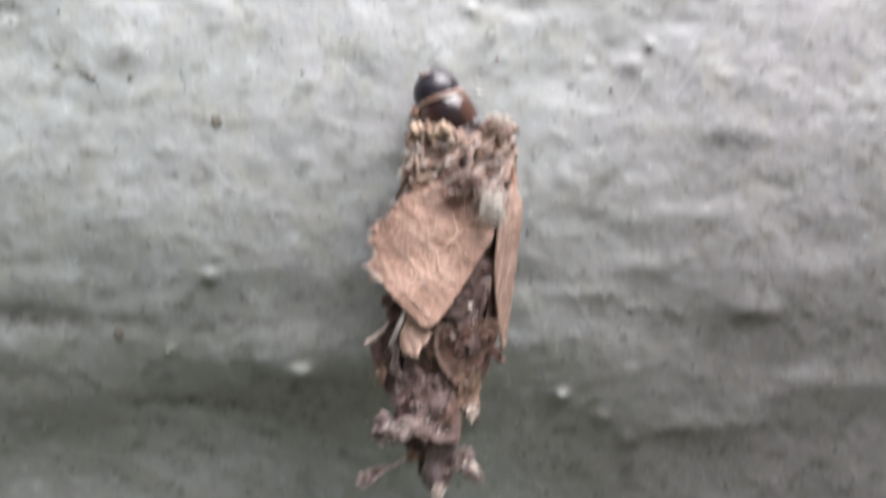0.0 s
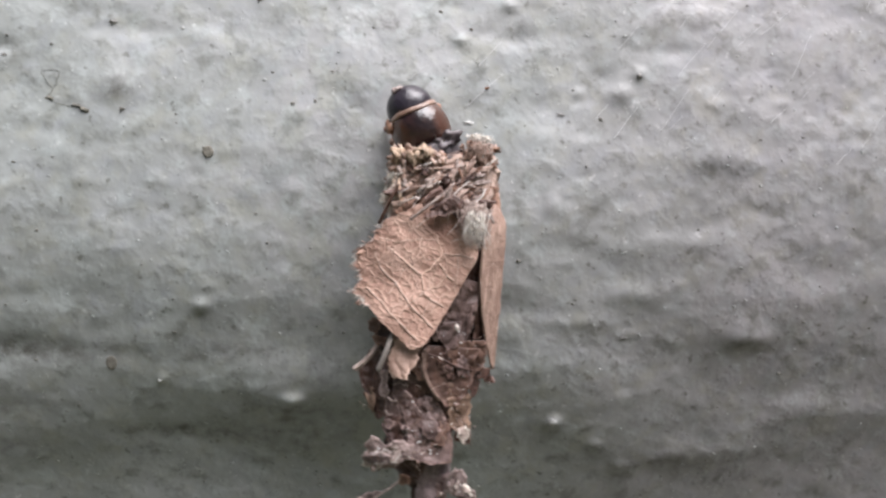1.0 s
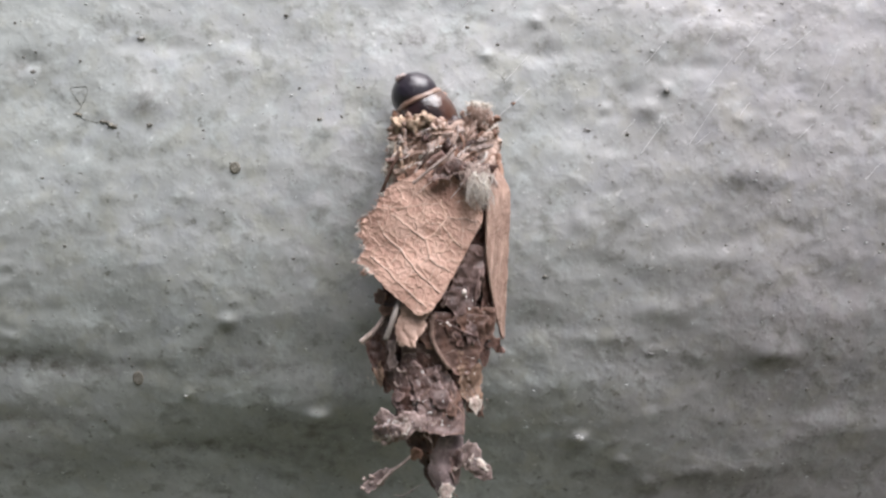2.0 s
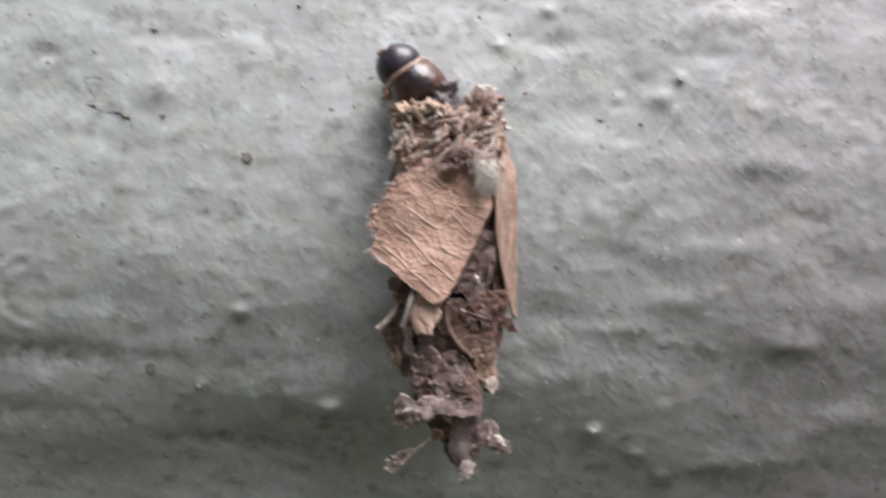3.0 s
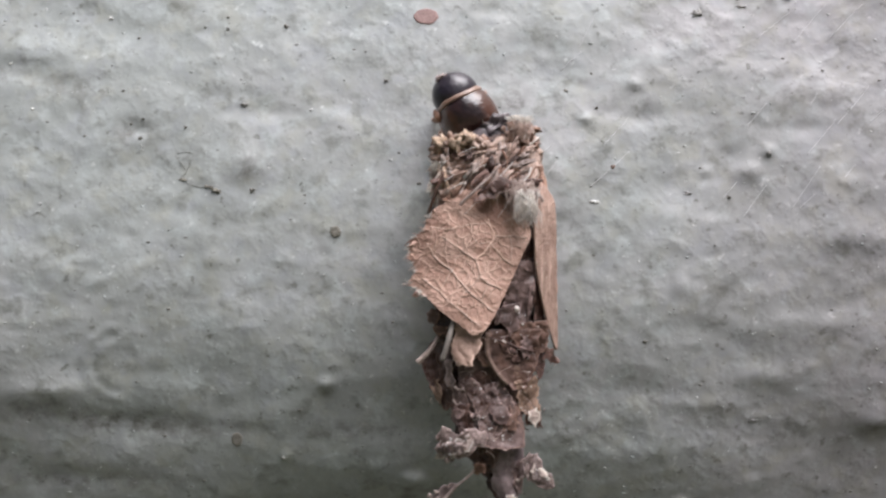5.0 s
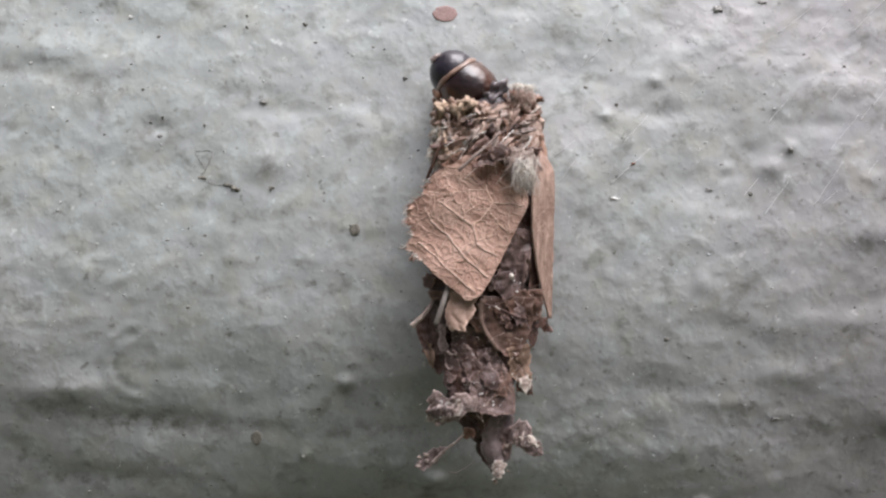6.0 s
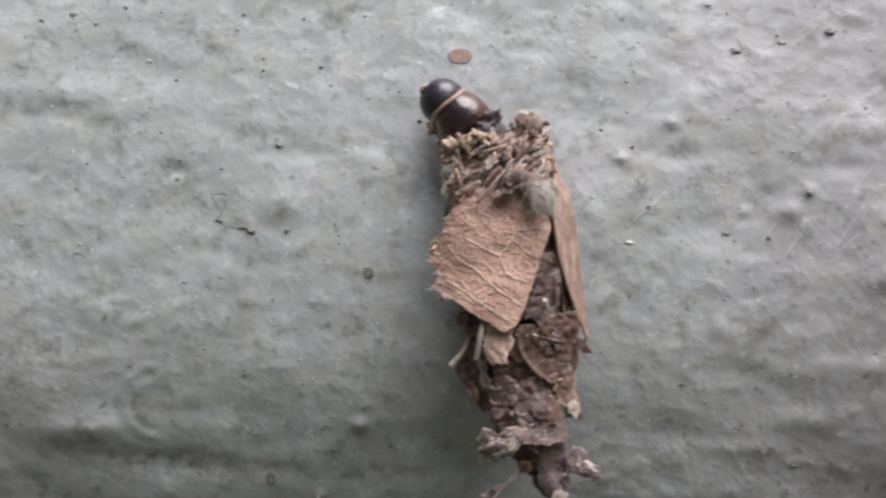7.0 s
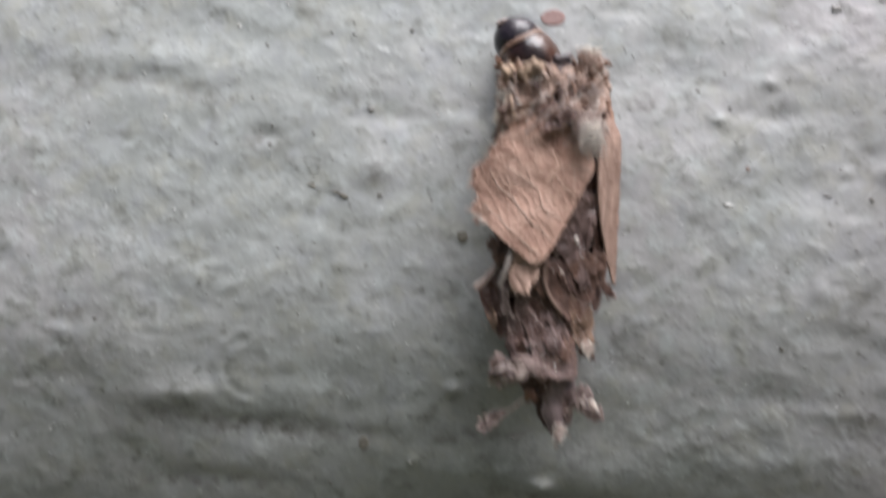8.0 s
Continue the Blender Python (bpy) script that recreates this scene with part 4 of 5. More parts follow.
scrap_on("pale_flake", -1.3, -20.5, -86, ((0, -0.2, 0.3), (0.6, -0.45, 0.3), (1.3, -0.35, 0.35), (1.7, -0.1, 0.1)), GREY, 1.5, 0.40, 1.6, 84, "", 0.05, 0.9)
scrap_on("pale_flake", -2.0, -20.6, -70, ((0, -0.1, 0.3), (0.5, -0.3, 0.4), (0.95, -0.1, 0.15)), PALE, 1.7, 0.4, 1.8, 74, "whitish frayed end", 0.05, 0.8)
scrap_on("bark_flake", 1.05, -17.5, 0, ((0, -1.3, 1.2), (1.2, -1.45, 1.45), (2.2, -1.5, 1.6), (2.9, -1.3, 1.65), (3.1, -0.9, 1.6)), MAUVE, 0.30, 0.14, 0.45, 7, "mauve grey scrap with a straight edge", 0.10, 0.75)
scrap_on("bark_flake", 0.4, -17.6, 40, ((0, -0.4, 0.5), (1.1, -0.55, 0.5), (1.9, -0.25, 0.25)), MAUVE, 0.50, 0.07, 1.1, 8, "", 0.05, 0.9)
scrap_on("bark_flake", 1.9, -17.9, -15, ((0, -0.4, 0.4), (0.9, -0.5, 0.6), (1.6, -0.3, 0.2)), CHESTNUT, 0.48, 0.09, 1.2, 85, "", 0.05, 0.9)
# the hanging brown scraps on the strip's side
scrap_on("ochre_flake", 2.6, -16.2, 9, ((0, -0.8, 0.9), (1.0, -0.65, 0.85), (1.9, -0.55, 0.75), (2.6, -0.3, 0.8)), OCHRE, 0.45, 0.05, 1.0, 13, "brown crumbling hanging scrap", 0.14, 0.8)
scrap_on("pale_flake", 3.0, -18.2, 16, ((0, -0.4, 0.4), (0.4, -0.5, 0.5), (0.8, -0.2, 0.4)), PALE, 0.75, 0.15, 1.4, 47, "pale crumbly end", 0.12, 1.0)
scrap_on("bark_flake", 3.0, -18.5, 18, ((0, -0.5, 0.5), (0.6, -0.5, 0.6), (1.1, -0.1, 0.4)), BARK, 0.45, 0.1, 1.3, 14, "", 0.12, 0.9)
scrap_on("bark_flake", 1.9, -13.0, 0, ((0, -1.7, 1.7), (1.6, -1.65, 1.75), (2.6, -1.15, 1.4), (3.3, -0.5, 0.9), (3.9, 0.1, 0.7)), KHAKI, 0.42, 0.05, 0.8, 17, "curved khaki leaf scrap with a paler rolled edge", 0.10, 0.55, -0.30)
scrap_on("ochre_flake", 2.5, -14.6, 4, ((0, -0.7, 0.9), (1.0, -0.8, 0.75), (1.9, -0.3, 0.4)), KHAKI, 0.36, 0.06, 1.0, 49, "", 0.06, 0.9)
scrap_on("bark_flake", 1.3, -13.4, 20, ((0, -0.3, 0.4), (0.7, -0.5, 0.45), (1.4, -0.3, 0.4), (1.8, -0.1, 0.1)), BARK, 0.50, 0.06, 1.2, 86, "", 0.05, 0.9)
scrap_on("bark_flake", 2.9, -13.5, -12, ((0, -0.5, 0.4), (0.8, -0.6, 0.5), (1.5, -0.2, 0.3)), MAUVE, 0.52, 0.05, 1.2, 87, "", 0.05, 0.9)
scrap_on("ochre_flake", 2.2, -15.3, 14, ((0, -0.4, 0.5), (0.8, -0.45, 0.5), (1.5, -0.2, 0.3)), OCHRE, 0.44, 0.06, 1.2, 88, "", 0.05, 0.9)
scrap_on("bark_flake", 3.7, -12.5, 2, ((0, -0.5, 0.4), (0.9, -0.6, 0.6), (1.7, -0.5, 0.35), (2.1, -0.1, 0.1)), CHESTNUT, 0.55, 0.05, 0.8, 15, "reddish brown scrap", 0.12, 0.8)
scrap_on("bark_flake", 2.3, -12.6, 8, ((0, -0.9, 0.8), (0.8, -0.8, 0.9), (1.5, -0.3, 0.5)), CHESTNUT, 0.52, 0.03, 0.9, 48, "", 0.06, 0.8)
scrap_on("bark_flake", 3.9, -14.7, 64, ((0, -0.3, 0.35), (0.6, -0.35, 0.35), (1.05, -0.35, 0.1), (1.25, -0.15, 0.0)), BARK, 0.5, 0.1, 1.2, 16, "dark stubby prong of bark", 0.3, 0.9)
scrap_on("bark_flake", 3.2, -14.6, 20, ((0, -0.5, 0.5), (0.9, -0.45, 0.6), (1.7, -0.2, 0.2)), BARK, 0.42, 0.04, 1.0, 75)
# the dark gap between the leaf and the strip
scrap_on("bark_flake", 2.5, -8.6, -6, ((0, -0.5, 0.7), (1.6, -0.9, 0.9), (3.2, -1.1, 0.9), (4.2, -0.8, 0.6)), MAUVE, 0.30, 0.0, 0.5, 24, "dull mauve scrap under the leaf", 0.12, 0.9)
scrap_on("bark_flake", 1.5, -11.4, 10, ((0, -0.6, 0.7), (0.9, -0.8, 0.7), (1.7, -0.3, 0.4)), MAUVE, 0.45, 0.04, 0.9, 23)
# dark piece standing in for the shaded holes along the strip's edge
scrap_on("bark_flake", 3.4, -9.8, 4, ((0, -0.25, 0.3), (1.4, -0.35, 0.35), (2.8, -0.3, 0.3)), BARK, 0.15, 0.0, 0.9, 76)
# the pinkish scrap below the leaf's tip and the dark flap beside it
scrap_on("ochre_flake", -1.0, -12.7, -2, ((0, -0.9, 1.1), (1.2, -1.0, 0.8), (1.9, -1.0, 0.45), (2.7, -0.85, 0.20)), PINK, 0.85, 0.22, 0.8, 118, "pinkish tan torn scrap", 0.13, 0.55)
scrap_on("bark_flake", -0.2, -13.6, 6, ((0, -0.6, 0.6), (0.9, -0.6, 0.5), (1.7, -0.2, 0.3)), CHESTNUT, 0.60, 0.03, 0.8, 77)
scrap_on("bark_flake", -2.7, -13.4, 0, ((0, -0.2, 0.5), (1.0, -0.9, 0.5), (2.0, -1.55, 0.5), (3.3, -0.95, 0.7), (4.2, -0.5, 0.8), (4.9, 0.05, 0.7)), BARK, 0.15, 0.03, 0.8, 19, "dark curled flap", 0.12, 0.7)
scrap_on("bark_flake", -2.3, -15.0, 3, ((0, -0.25, 0.3), (1.1, -0.3, 0.35), (1.8, -0.15, 0.2)), GREY, 0.6, 0.03, 0.9, 20)
scrap_on("ochre_flake", -3.2, -16.5, 14, ((0, -0.3, 0.35), (0.7, -0.4, 0.35), (1.4, -0.15, 0.2)), OCHRE, 0.25, 0.05, 1.2, 50, "olive brown crumb on the flap", 0.12, 0.9)
scrap_on("bark_flake", -3.1, -11.9, -28, ((0, -0.3, 0.4), (0.7, -0.35, 0.3), (1.1, -0.1, 0.1)), CHESTNUT, 0.4, 0.05, 1.1, 78)
scrap_on("bark_flake", -2.6, -11.6, 0, ((0, -0.6, 0.8), (1.4, -0.5, 0.8), (2.2, -0.3, 0.5)), BARK, 0.2, 0.0, 0.8, 79)


def edge_roll(line, r0, r1, mat, label, name="rolled_edge", out=0.62):
    part(name, strand_mesh([on_tube(x, z, out) for x, z in line], r0, r1, 7), mat, bag, label)


edge_roll(((0.2, -13.2), (0.15, -14.0), (0.28, -14.8), (0.85, -15.8), (1.5, -16.5)), 0.21, 0.13, ROLL, "paler rolled edge", out=0.72)
edge_roll(((2.95, -10.2), (2.8, -11.3), (2.75, -12.6)), 0.09, 0.12, MAUVE, "", "ridge", 0.55)
edge_roll(((0.33, -13.5), (1.25, -13.75), (2.54, -14.3), (3.87, -14.55)), 0.07, 0.05, BARK, "thin dark stalk", "stalk", 0.95)
# the stalk's highlight, put in as a short white strand
edge_roll(((1.05, -13.62), (1.35, -13.8)), 0.05, 0.04, WHITE, "white glint on the dark stalk, put in as a strand", "fibre", 1.03)
edge_roll(((-1.9, -16.75), (-1.6, -16.9), (-1.3, -16.8)), 0.08, 0.05, PALE, "", "fibre", 0.8)
edge_roll(((-2.0, -17.6), (-1.75, -17.85), (-1.5, -17.7)), 0.06, 0.04, PALE, "", "fibre", 0.8)
part("fibre", strand_mesh([(-1.5, -7.6, -24.75), (-0.9, -7.7, -24.7), (-0.3, -7.7, -24.3), (0.3, -7.6, -23.9)], 0.03, 0.02, 4), GREY, bag)

# frayed ends: x, z, spread, count, lift over the tube
local = random.Random(61)
for x, z, spread, count, out in ((-2.6, -20.6, 0.35, 14, 1.9), (1.7, -24.5, 0.3, 12, 0.6), (3.6, -22.6, 0.4, 12, 1.2), (3.3, -18.8, 0.35, 12, 0.8), (-2.9, -24.2, 0.3, 8, 1.5), (-1.3, -15.3, 0.4, 8, 1.1), (4.8, -15.2, 0.25, 8, 0.8), (-3.2, -17.6, 0.3, 8, 0.5)):
    for n in range(count):
        p = on_tube(x + local.gauss(0, spread), z + local.gauss(0, spread), out)
        q = p + Vector((local.gauss(0, 0.22), local.uniform(-0.25, 0.05), local.gauss(-0.12, 0.2)))
        part("fibre", strand_mesh([p, (p + q) / 2 + Vector((local.gauss(0, 0.06), -0.04, local.gauss(0, 0.06))), q], local.uniform(0.02, 0.045), 0.012, 4, 2), local.choice((PALE, WHITE, GREY, OCHRE)), bag)

# small scraps and knobs filling the felt of the tube
rng = random.Random(11)
for n in range(16):
    z = rng.uniform(-20.4, -11.5)
    mid, r, off = tube_at(z)
    x = mid + rng.uniform(-0.9, 0.9) * r
    far, wide = rng.uniform(0.4, 1.0), rng.uniform(0.2, 0.45)
    scrap_on("bark_flake", x, z, rng.uniform(-45, 45), ((0, -wide * 0.7, wide * 0.8), (far * 0.6, -wide, wide), (far, -wide * 0.4, wide * 0.4)),
             rng.choice((BARK, BARK, CHESTNUT, CHESTNUT, MAUVE) if z > -16 else (BARK, MAUVE, MAUVE, GREY)), rng.uniform(0.35, 0.55), rng.uniform(0.0, 0.1), 1.3, 1100 + n, "", 0.06, 0.9)

# pale grit on the scraps, and their glints put in as white grains
def scrap_tree():
    points, faces = [], []
    for ob in bag.children:
        if ob.name.split(".")[0] in ("bark_flake", "pale_flake", "ochre_flake"):
            first = len(points)
            points += [v.co / MM for v in ob.data.vertices]
            faces += [[first + k for k in f.vertices] for f in ob.data.polygons]
    return BVHTree.FromPolygons(points, faces)


SCRAPS = scrap_tree()


def front_of(x, z):
    """The foremost point of the scraps at x, z, in the bag's mm."""
    return SCRAPS.ray_cast(Vector((x, -40, z)), Vector((0, 1, 0)))[0]


def grit_glint_mesh(count, seed):
    local = random.Random(seed)
    joined = bmesh.new()
    spots = ((0.6, -18.2, 1.0, 1.0), (-2.2, -20.6, 0.5, 0.5), (2.6, -17.5, 0.6, 1.2), (1.7, -24.2, 0.35, 0.5), (1.2, -19.6, 1.0, 0.5), (1.8, -13.0, 1.2, 1.2), (3.4, -22.4, 0.5, 0.5), (-0.2, -19.0, 0.5, 0.6))
    for k in range(count):
        x, z, wide, tall = spots[k % len(spots)]
        p = front_of(local.gauss(x, wide), local.gauss(z, tall))
        if p is None:
            continue
        r = 0.022 + 0.05 * local.random() ** 3
        made = bmesh.ops.create_icosphere(joined, subdivisions=1, radius=1)
        for v in made["verts"]:
            v.co = (p + Vector((v.co.x * r * 1.3, v.co.y * r * 0.7, v.co.z * r)) * local.uniform(0.8, 1.2)) * MM
    return joined


part("pale_grit", grit_glint_mesh(110, 33), CHIP, bag, "fine pale grit on the scraps, with glints put in as grains")
for n in range(60):
    x, z = ((rng.gauss(0.3, 1.3), rng.gauss(-17.3, 1.5)), (rng.gauss(2.6, 0.7), rng.gauss(-16.0, 2.0)), (rng.gauss(-2.0, 0.7), rng.gauss(-20.6, 0.5)))[n % 3]
    p = front_of(x, z)
    if p is not None:
        q = p + Vector((rng.gauss(0, 0.28), rng.uniform(-0.22, -0.03), rng.gauss(-0.05, 0.25)))
        part("fibre", strand_mesh([p, (p + q) / 2 + Vector((rng.gauss(0, 0.07), -0.05, rng.gauss(0, 0.07))), q], rng.uniform(0.018, 0.032), 0.010, 4, 2), rng.choice((PALE, GREY, OCHRE)), bag)


# the felted collar below the mouth, wound slantwise
def collar_mesh():
    bm = bmesh.new()
    rings = []
    sides, steps = 200, 90
    for i in range(steps):
        v = i / (steps - 1)
        ring = []
        for k in range(sides):
            a = 2 * math.pi * k / sides
            c, s = math.cos(a), math.sin(a)
            z = -0.95 - 4.3 * v + 0.3 * noise.noise(Vector((c * 2, s * 2, 3))) * v
            lift = max(0.0, 1 - v / 0.25) * (1.1 * max(0, c) ** 0.7 - 0.12 * max(0, -c))
            z += lift + max(0.0, 1 - v / 0.15) * 0.30 * noise.noise(Vector((c * 9, s * 9, 1)))
            mid, r, off = tube_at(min(z, -0.6))
            along, across = 3.6 * a - 0.75 * z, 3.6 * a * 0.75 + z
            rr = r + 0.12 + 0.36 * noise.noise(Vector((along * 0.45, across * 1.2, 2))) + 0.15 * noise.noise(Vector((along * 1.1, across * 3.0, 6)))
            rr += 0.10 * noise.noise(Vector((along * 3, across * 8, 9))) - 0.5 * v ** 6
            ring.append(bm.verts.new(Vector((mid + rr * c, -off - rr * s, z)) * MM))
        rings.append(ring)
    for a, b in zip(rings, rings[1:]):
        for k in range(sides):
            n = (k + 1) % sides
            bm.faces.new((a[k], a[n], b[n], b[k]))
    bmesh.ops.solidify(bm, geom=bm.faces[:], thickness=0.15 * MM)
    bmesh.ops.recalc_face_normals(bm, faces=bm.faces)
    return bm


part("felt_collar", collar_mesh(), FIBRE, bag, "matted pinkish brown felt of fibres")
for n in range(46):
    x, z = rng.uniform(-2.3, 3.7), rng.uniform(-4.4, -1.2)
    flake("fibre_shred", x, z, -45 + rng.gauss(0, 22), rng.uniform(0.35, 1.0), rng.uniform(0.9, 2.2),
          rng.choice((FIBRE, FIBRE, FIBRE, PALE, OCHRE, PINK, BARK, RUST)), rng.uniform(-0.05, 0.16), rng.uniform(-3, 3), rng.uniform(0.1, 0.6), 0.03, 0.08,
          rng.uniform(0.7, 1.3), 200 + n, thick=0.07, crumple=0.35)
for n in range(34):
    x, z = rng.uniform(-2.2, 3.4), rng.uniform(-3.8, -1.3)
    p = on_tube(x, z, 0.40)
    q = on_tube(max(-3.4, x - rng.uniform(-0.3, 1.9)), z - rng.uniform(0.3, 1.7), 0.40)
    part("fibre", strand_mesh([p, (p + q) / 2 + Vector((rng.gauss(0, 0.25), -0.15, rng.gauss(0.05, 0.25))), q], rng.uniform(0.03, 0.10), 0.03, 5), rng.choice((FIBRE, FIBRE, PALE, PALE, RUST, BARK, PALE, PINK)), bag)
flake("fibre_shred", -3.1, -2.5, -4, 0.9, 2.1, FIBRE, 0.1, 4, 0.2, 0.05, 0.3, 0.4, 31, "pale tan bulging scrap")
flake("fibre_shred", -2.6, -3.4, -10, 0.8, 2.6, FIBRE, 0.2, 4, 0.3, 0.05, 0.3, 0.4, 32)
flake("fibre_shred", 3.5, -2.4, 6, 1.0, 3.4, RUST, 0.2, 3, 0.2, 0.03, 0.3, 0.5, 33)
flake("fibre_shred", 4.0, -3.0, 4, 0.8, 3.0, OCHRE, 0.3, 4, 0.2, 0.03, 0.3, 0.6, 34)
# chunky clumps of felt: short, slanting, some pale, some dark; upright ones on the far edge
clumps = random.Random(27)
for n in range(58):
    edge = n % 5 == 0
    x, z = (clumps.uniform(-3.3, -2.3), clumps.uniform(-4.2, -1.7)) if edge else (clumps.uniform(-2.6, 3.4), clumps.uniform(-4.3, -1.1))
    wide, tall = clumps.uniform(0.10, 0.24), clumps.uniform(0.25, 0.62)
    mat = clumps.choice((PALE, FIBRE, PINK, CRUMB) if edge else (FIBRE, FIBRE, FIBRE, PALE, PALE, PINK, WHITE, BARK, RUST))
    ob = part("felt_clump", lump_mesh(wide, wide * 0.8, tall, 1.7, 1500 + n, 3), mat, bag)
    lean = clumps.gauss(6, 10) if edge else clumps.gauss(42, 24)
    ob.matrix_local = Matrix.Translation(on_tube(x, z, clumps.uniform(0.25, 0.55)) * MM) @ pose(0, 0, 0, clumps.uniform(-12, 12), lean, 0)


def tuft_mesh(width, length, count, seed):
    """A lock of fluff in mm: many fine strands from the origin downwards."""
    local = random.Random(seed)
    joined = bmesh.new()
    for k in range(count):
        a, b = local.gauss(0, width / 3), local.gauss(0, width / 2.2)
        p = Vector((a, local.uniform(-0.2, 0.2), local.uniform(-0.3, 0.25) * length))
        q = Vector((b, local.uniform(-0.45, 0.1), -length * local.uniform(0.5, 1.05)))
        m = (p + q) / 2 + Vector((local.gauss(0, 0.32), local.uniform(-0.4, 0.0), local.gauss(0, 0.2)))
        one = strand_mesh([p, m, q], local.uniform(0.015, 0.036), 0.010, 4, 3)
        data = bpy.data.meshes.new("lock")
        one.to_mesh(data)
        one.free()
        joined.from_mesh(data)
        bpy.data.meshes.remove(data)
    return joined


for x, y, z, wide, tall, mat, note in ((2.2, -9.2, -3.9, 1.2, 1.9, PALE, "pinkish pale fluffy tuft"), (2.5, -9.7, -4.6, 0.9, 1.9, FLUFF, "whitish fluffy tuft"),
                                       (1.95, -6.8, 0.75, 0.32, 0.55, FLUFF, "whitish fluff at the mouth"), (2.65, -6.7, 0.70, 0.22, 0.5, FLUFF, "wisp of white fluff"), (2.3, -7.4, 0.2, 0.9, 0.9, FIBRE, "pinkish felt at the mouth"), (-3.4, -6.2, -3.7, 0.22, 0.7, FLUFF, "wisp of white fluff"), (-3.2, -6.4, -2.3, 0.2, 0.5, FLUFF, "wisp of white fluff")):
    ob = part("tuft", tuft_mesh(wide, tall, 150 if tall > 1 else 60, int(50 + z * 3)), mat, bag, note)
    ob.matrix_local = Matrix.Translation(Vector((x, y, z)) * MM)
# four raised dark scraps imitate the shaded hollow in the felt
flake("bark_flake", 1.35, -3.5, -12, 1.2, 1.1, BARK, 0.8, 3, 0.2, 0.05, 0.1, 0.6, 37, crumple=0.4)
flake("bark_flake", 0.2, -3.0, -50, 0.5, 1.4, BARK, 0.62, 3, 0.3, 0.05, 0.1, 0.6, 36, crumple=0.4)
scrap_on("bark_flake", 1.1, -3.35, -25, ((0, -0.3, 0.35), (0.5, -0.45, 0.45), (1.1, -0.3, 0.35)), BARK, 1.1, 0.0, 1.0, 81, "dark scrap standing in for a shaded hollow in the felt", 0.1, 0.6)
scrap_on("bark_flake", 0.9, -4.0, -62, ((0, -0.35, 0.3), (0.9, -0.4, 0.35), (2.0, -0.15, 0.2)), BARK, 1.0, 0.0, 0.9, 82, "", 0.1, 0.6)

# crumbs round the mouth
for n in range(110):
    a = rng.uniform(-0.2, math.pi + 0.2)
    c, s = math.cos(a), math.sin(a)
    mid, r, off = tube_at(-1.2)
    left = c < -0.05
    top = -0.85 if left else -1.0 if c < 0.25 else 0.1 + 0.35 * (c - 0.25)
    z = top - abs(rng.gauss(0, 0.45)) if left else top - rng.uniform(0, 1.9)
    size = rng.uniform(0.08, 0.24)
    mat = rng.choice((FIBRE, FIBRE, FIBRE, OCHRE, OCHRE, RUST, PINK)) if left else rng.choice((RUST, RUST, FIBRE, FIBRE, PINK, OCHRE))
    ob = part("crumb", lump_mesh(size * rng.uniform(0.8, 1.5), size * 0.8, size * rng.uniform(0.6, 1.6), 1.3, 300 + n), mat, bag)
    rr = tube_at(min(-0.7, z))[1] + rng.uniform(-0.30, 0.15)
    ob.matrix_local = Matrix.Translation(Vector((mid + rr * c, -off - rr * s, z)) * MM) @ pose(0, 0, 0, rng.uniform(-40, 40), rng.uniform(-60, 60), rng.uniform(0, 90))
for n in range(9):
    c = rng.uniform(-0.95, 0.98)
    z = -0.9 if c < 0.2 else -0.3
    flake("fibre_shred", 0.3 + 3.3 * c, z - rng.uniform(0, 0.8), 180 + rng.uniform(-35, 35), rng.uniform(0.2, 0.5), rng.uniform(0.4, 0.9),
          rng.choice((FIBRE, RUST, OCHRE, PINK)), 0.05, rng.uniform(-30, 10), 0.5, 0.1, 0.2, 0.9, 500 + n)
for x, z, size, mat in ((-1.75, -1.15, 0.46, CRUMB), (-1.25, -0.7, 0.46, CRUMB), (-0.75, -0.95, 0.40, FIBRE), (-2.85, -1.0, 0.52, CRUMB), (-3.05, -1.3, 0.42, PINK),
                       (-2.3, -1.25, 0.45, OCHRE), (-3.05, -2.0, 0.30, PINK), (2.6, -0.9, 0.28, PINK), (-0.2, -1.1, 0.36, FIBRE), (-2.2, -0.6, 0.36, PINK)):
    ob = part("crumb", lump_mesh(size * 0.9, size * 0.7, size * 0.75, 1.7, int(90 - x * 10), 3), mat, bag, "cream coloured crumb" if mat == CRUMB else "")
    ob.matrix_local = Matrix.Translation(on_tube(x, min(z, -0.7), 0.62 if mat == CRUMB else 0.42) * MM) @ pose(0, 0, 0, 0, 30 * x, 0)
for n in range(26):
    left = n % 2 == 0
    x, z = (rng.uniform(-3.3, 0.1), rng.uniform(-1.6, -0.55)) if left else (rng.uniform(1.0, 3.5), rng.uniform(-1.9, 0.35))
    size = rng.uniform(0.24, 0.44) if left else rng.uniform(0.16, 0.34)
    ob = part("crumb", lump_mesh(size * rng.uniform(0.7, 1.5), size * 0.7, size * rng.uniform(0.4, 0.9), 1.9, 860 + n, 3), rng.choice((PINK, FIBRE, OCHRE, RUST, PINK) if left else (RUST, RUST, OCHRE, PINK, FIBRE)), bag)
    ob.matrix_local = Matrix.Translation((on_tube(x, min(z, -0.7), 0.3 if left else 0.2) + Vector((0, 0, max(0.0, z + 0.7)))) * MM) @ pose(0, 0, 0, 0, rng.uniform(0, 180), 0)
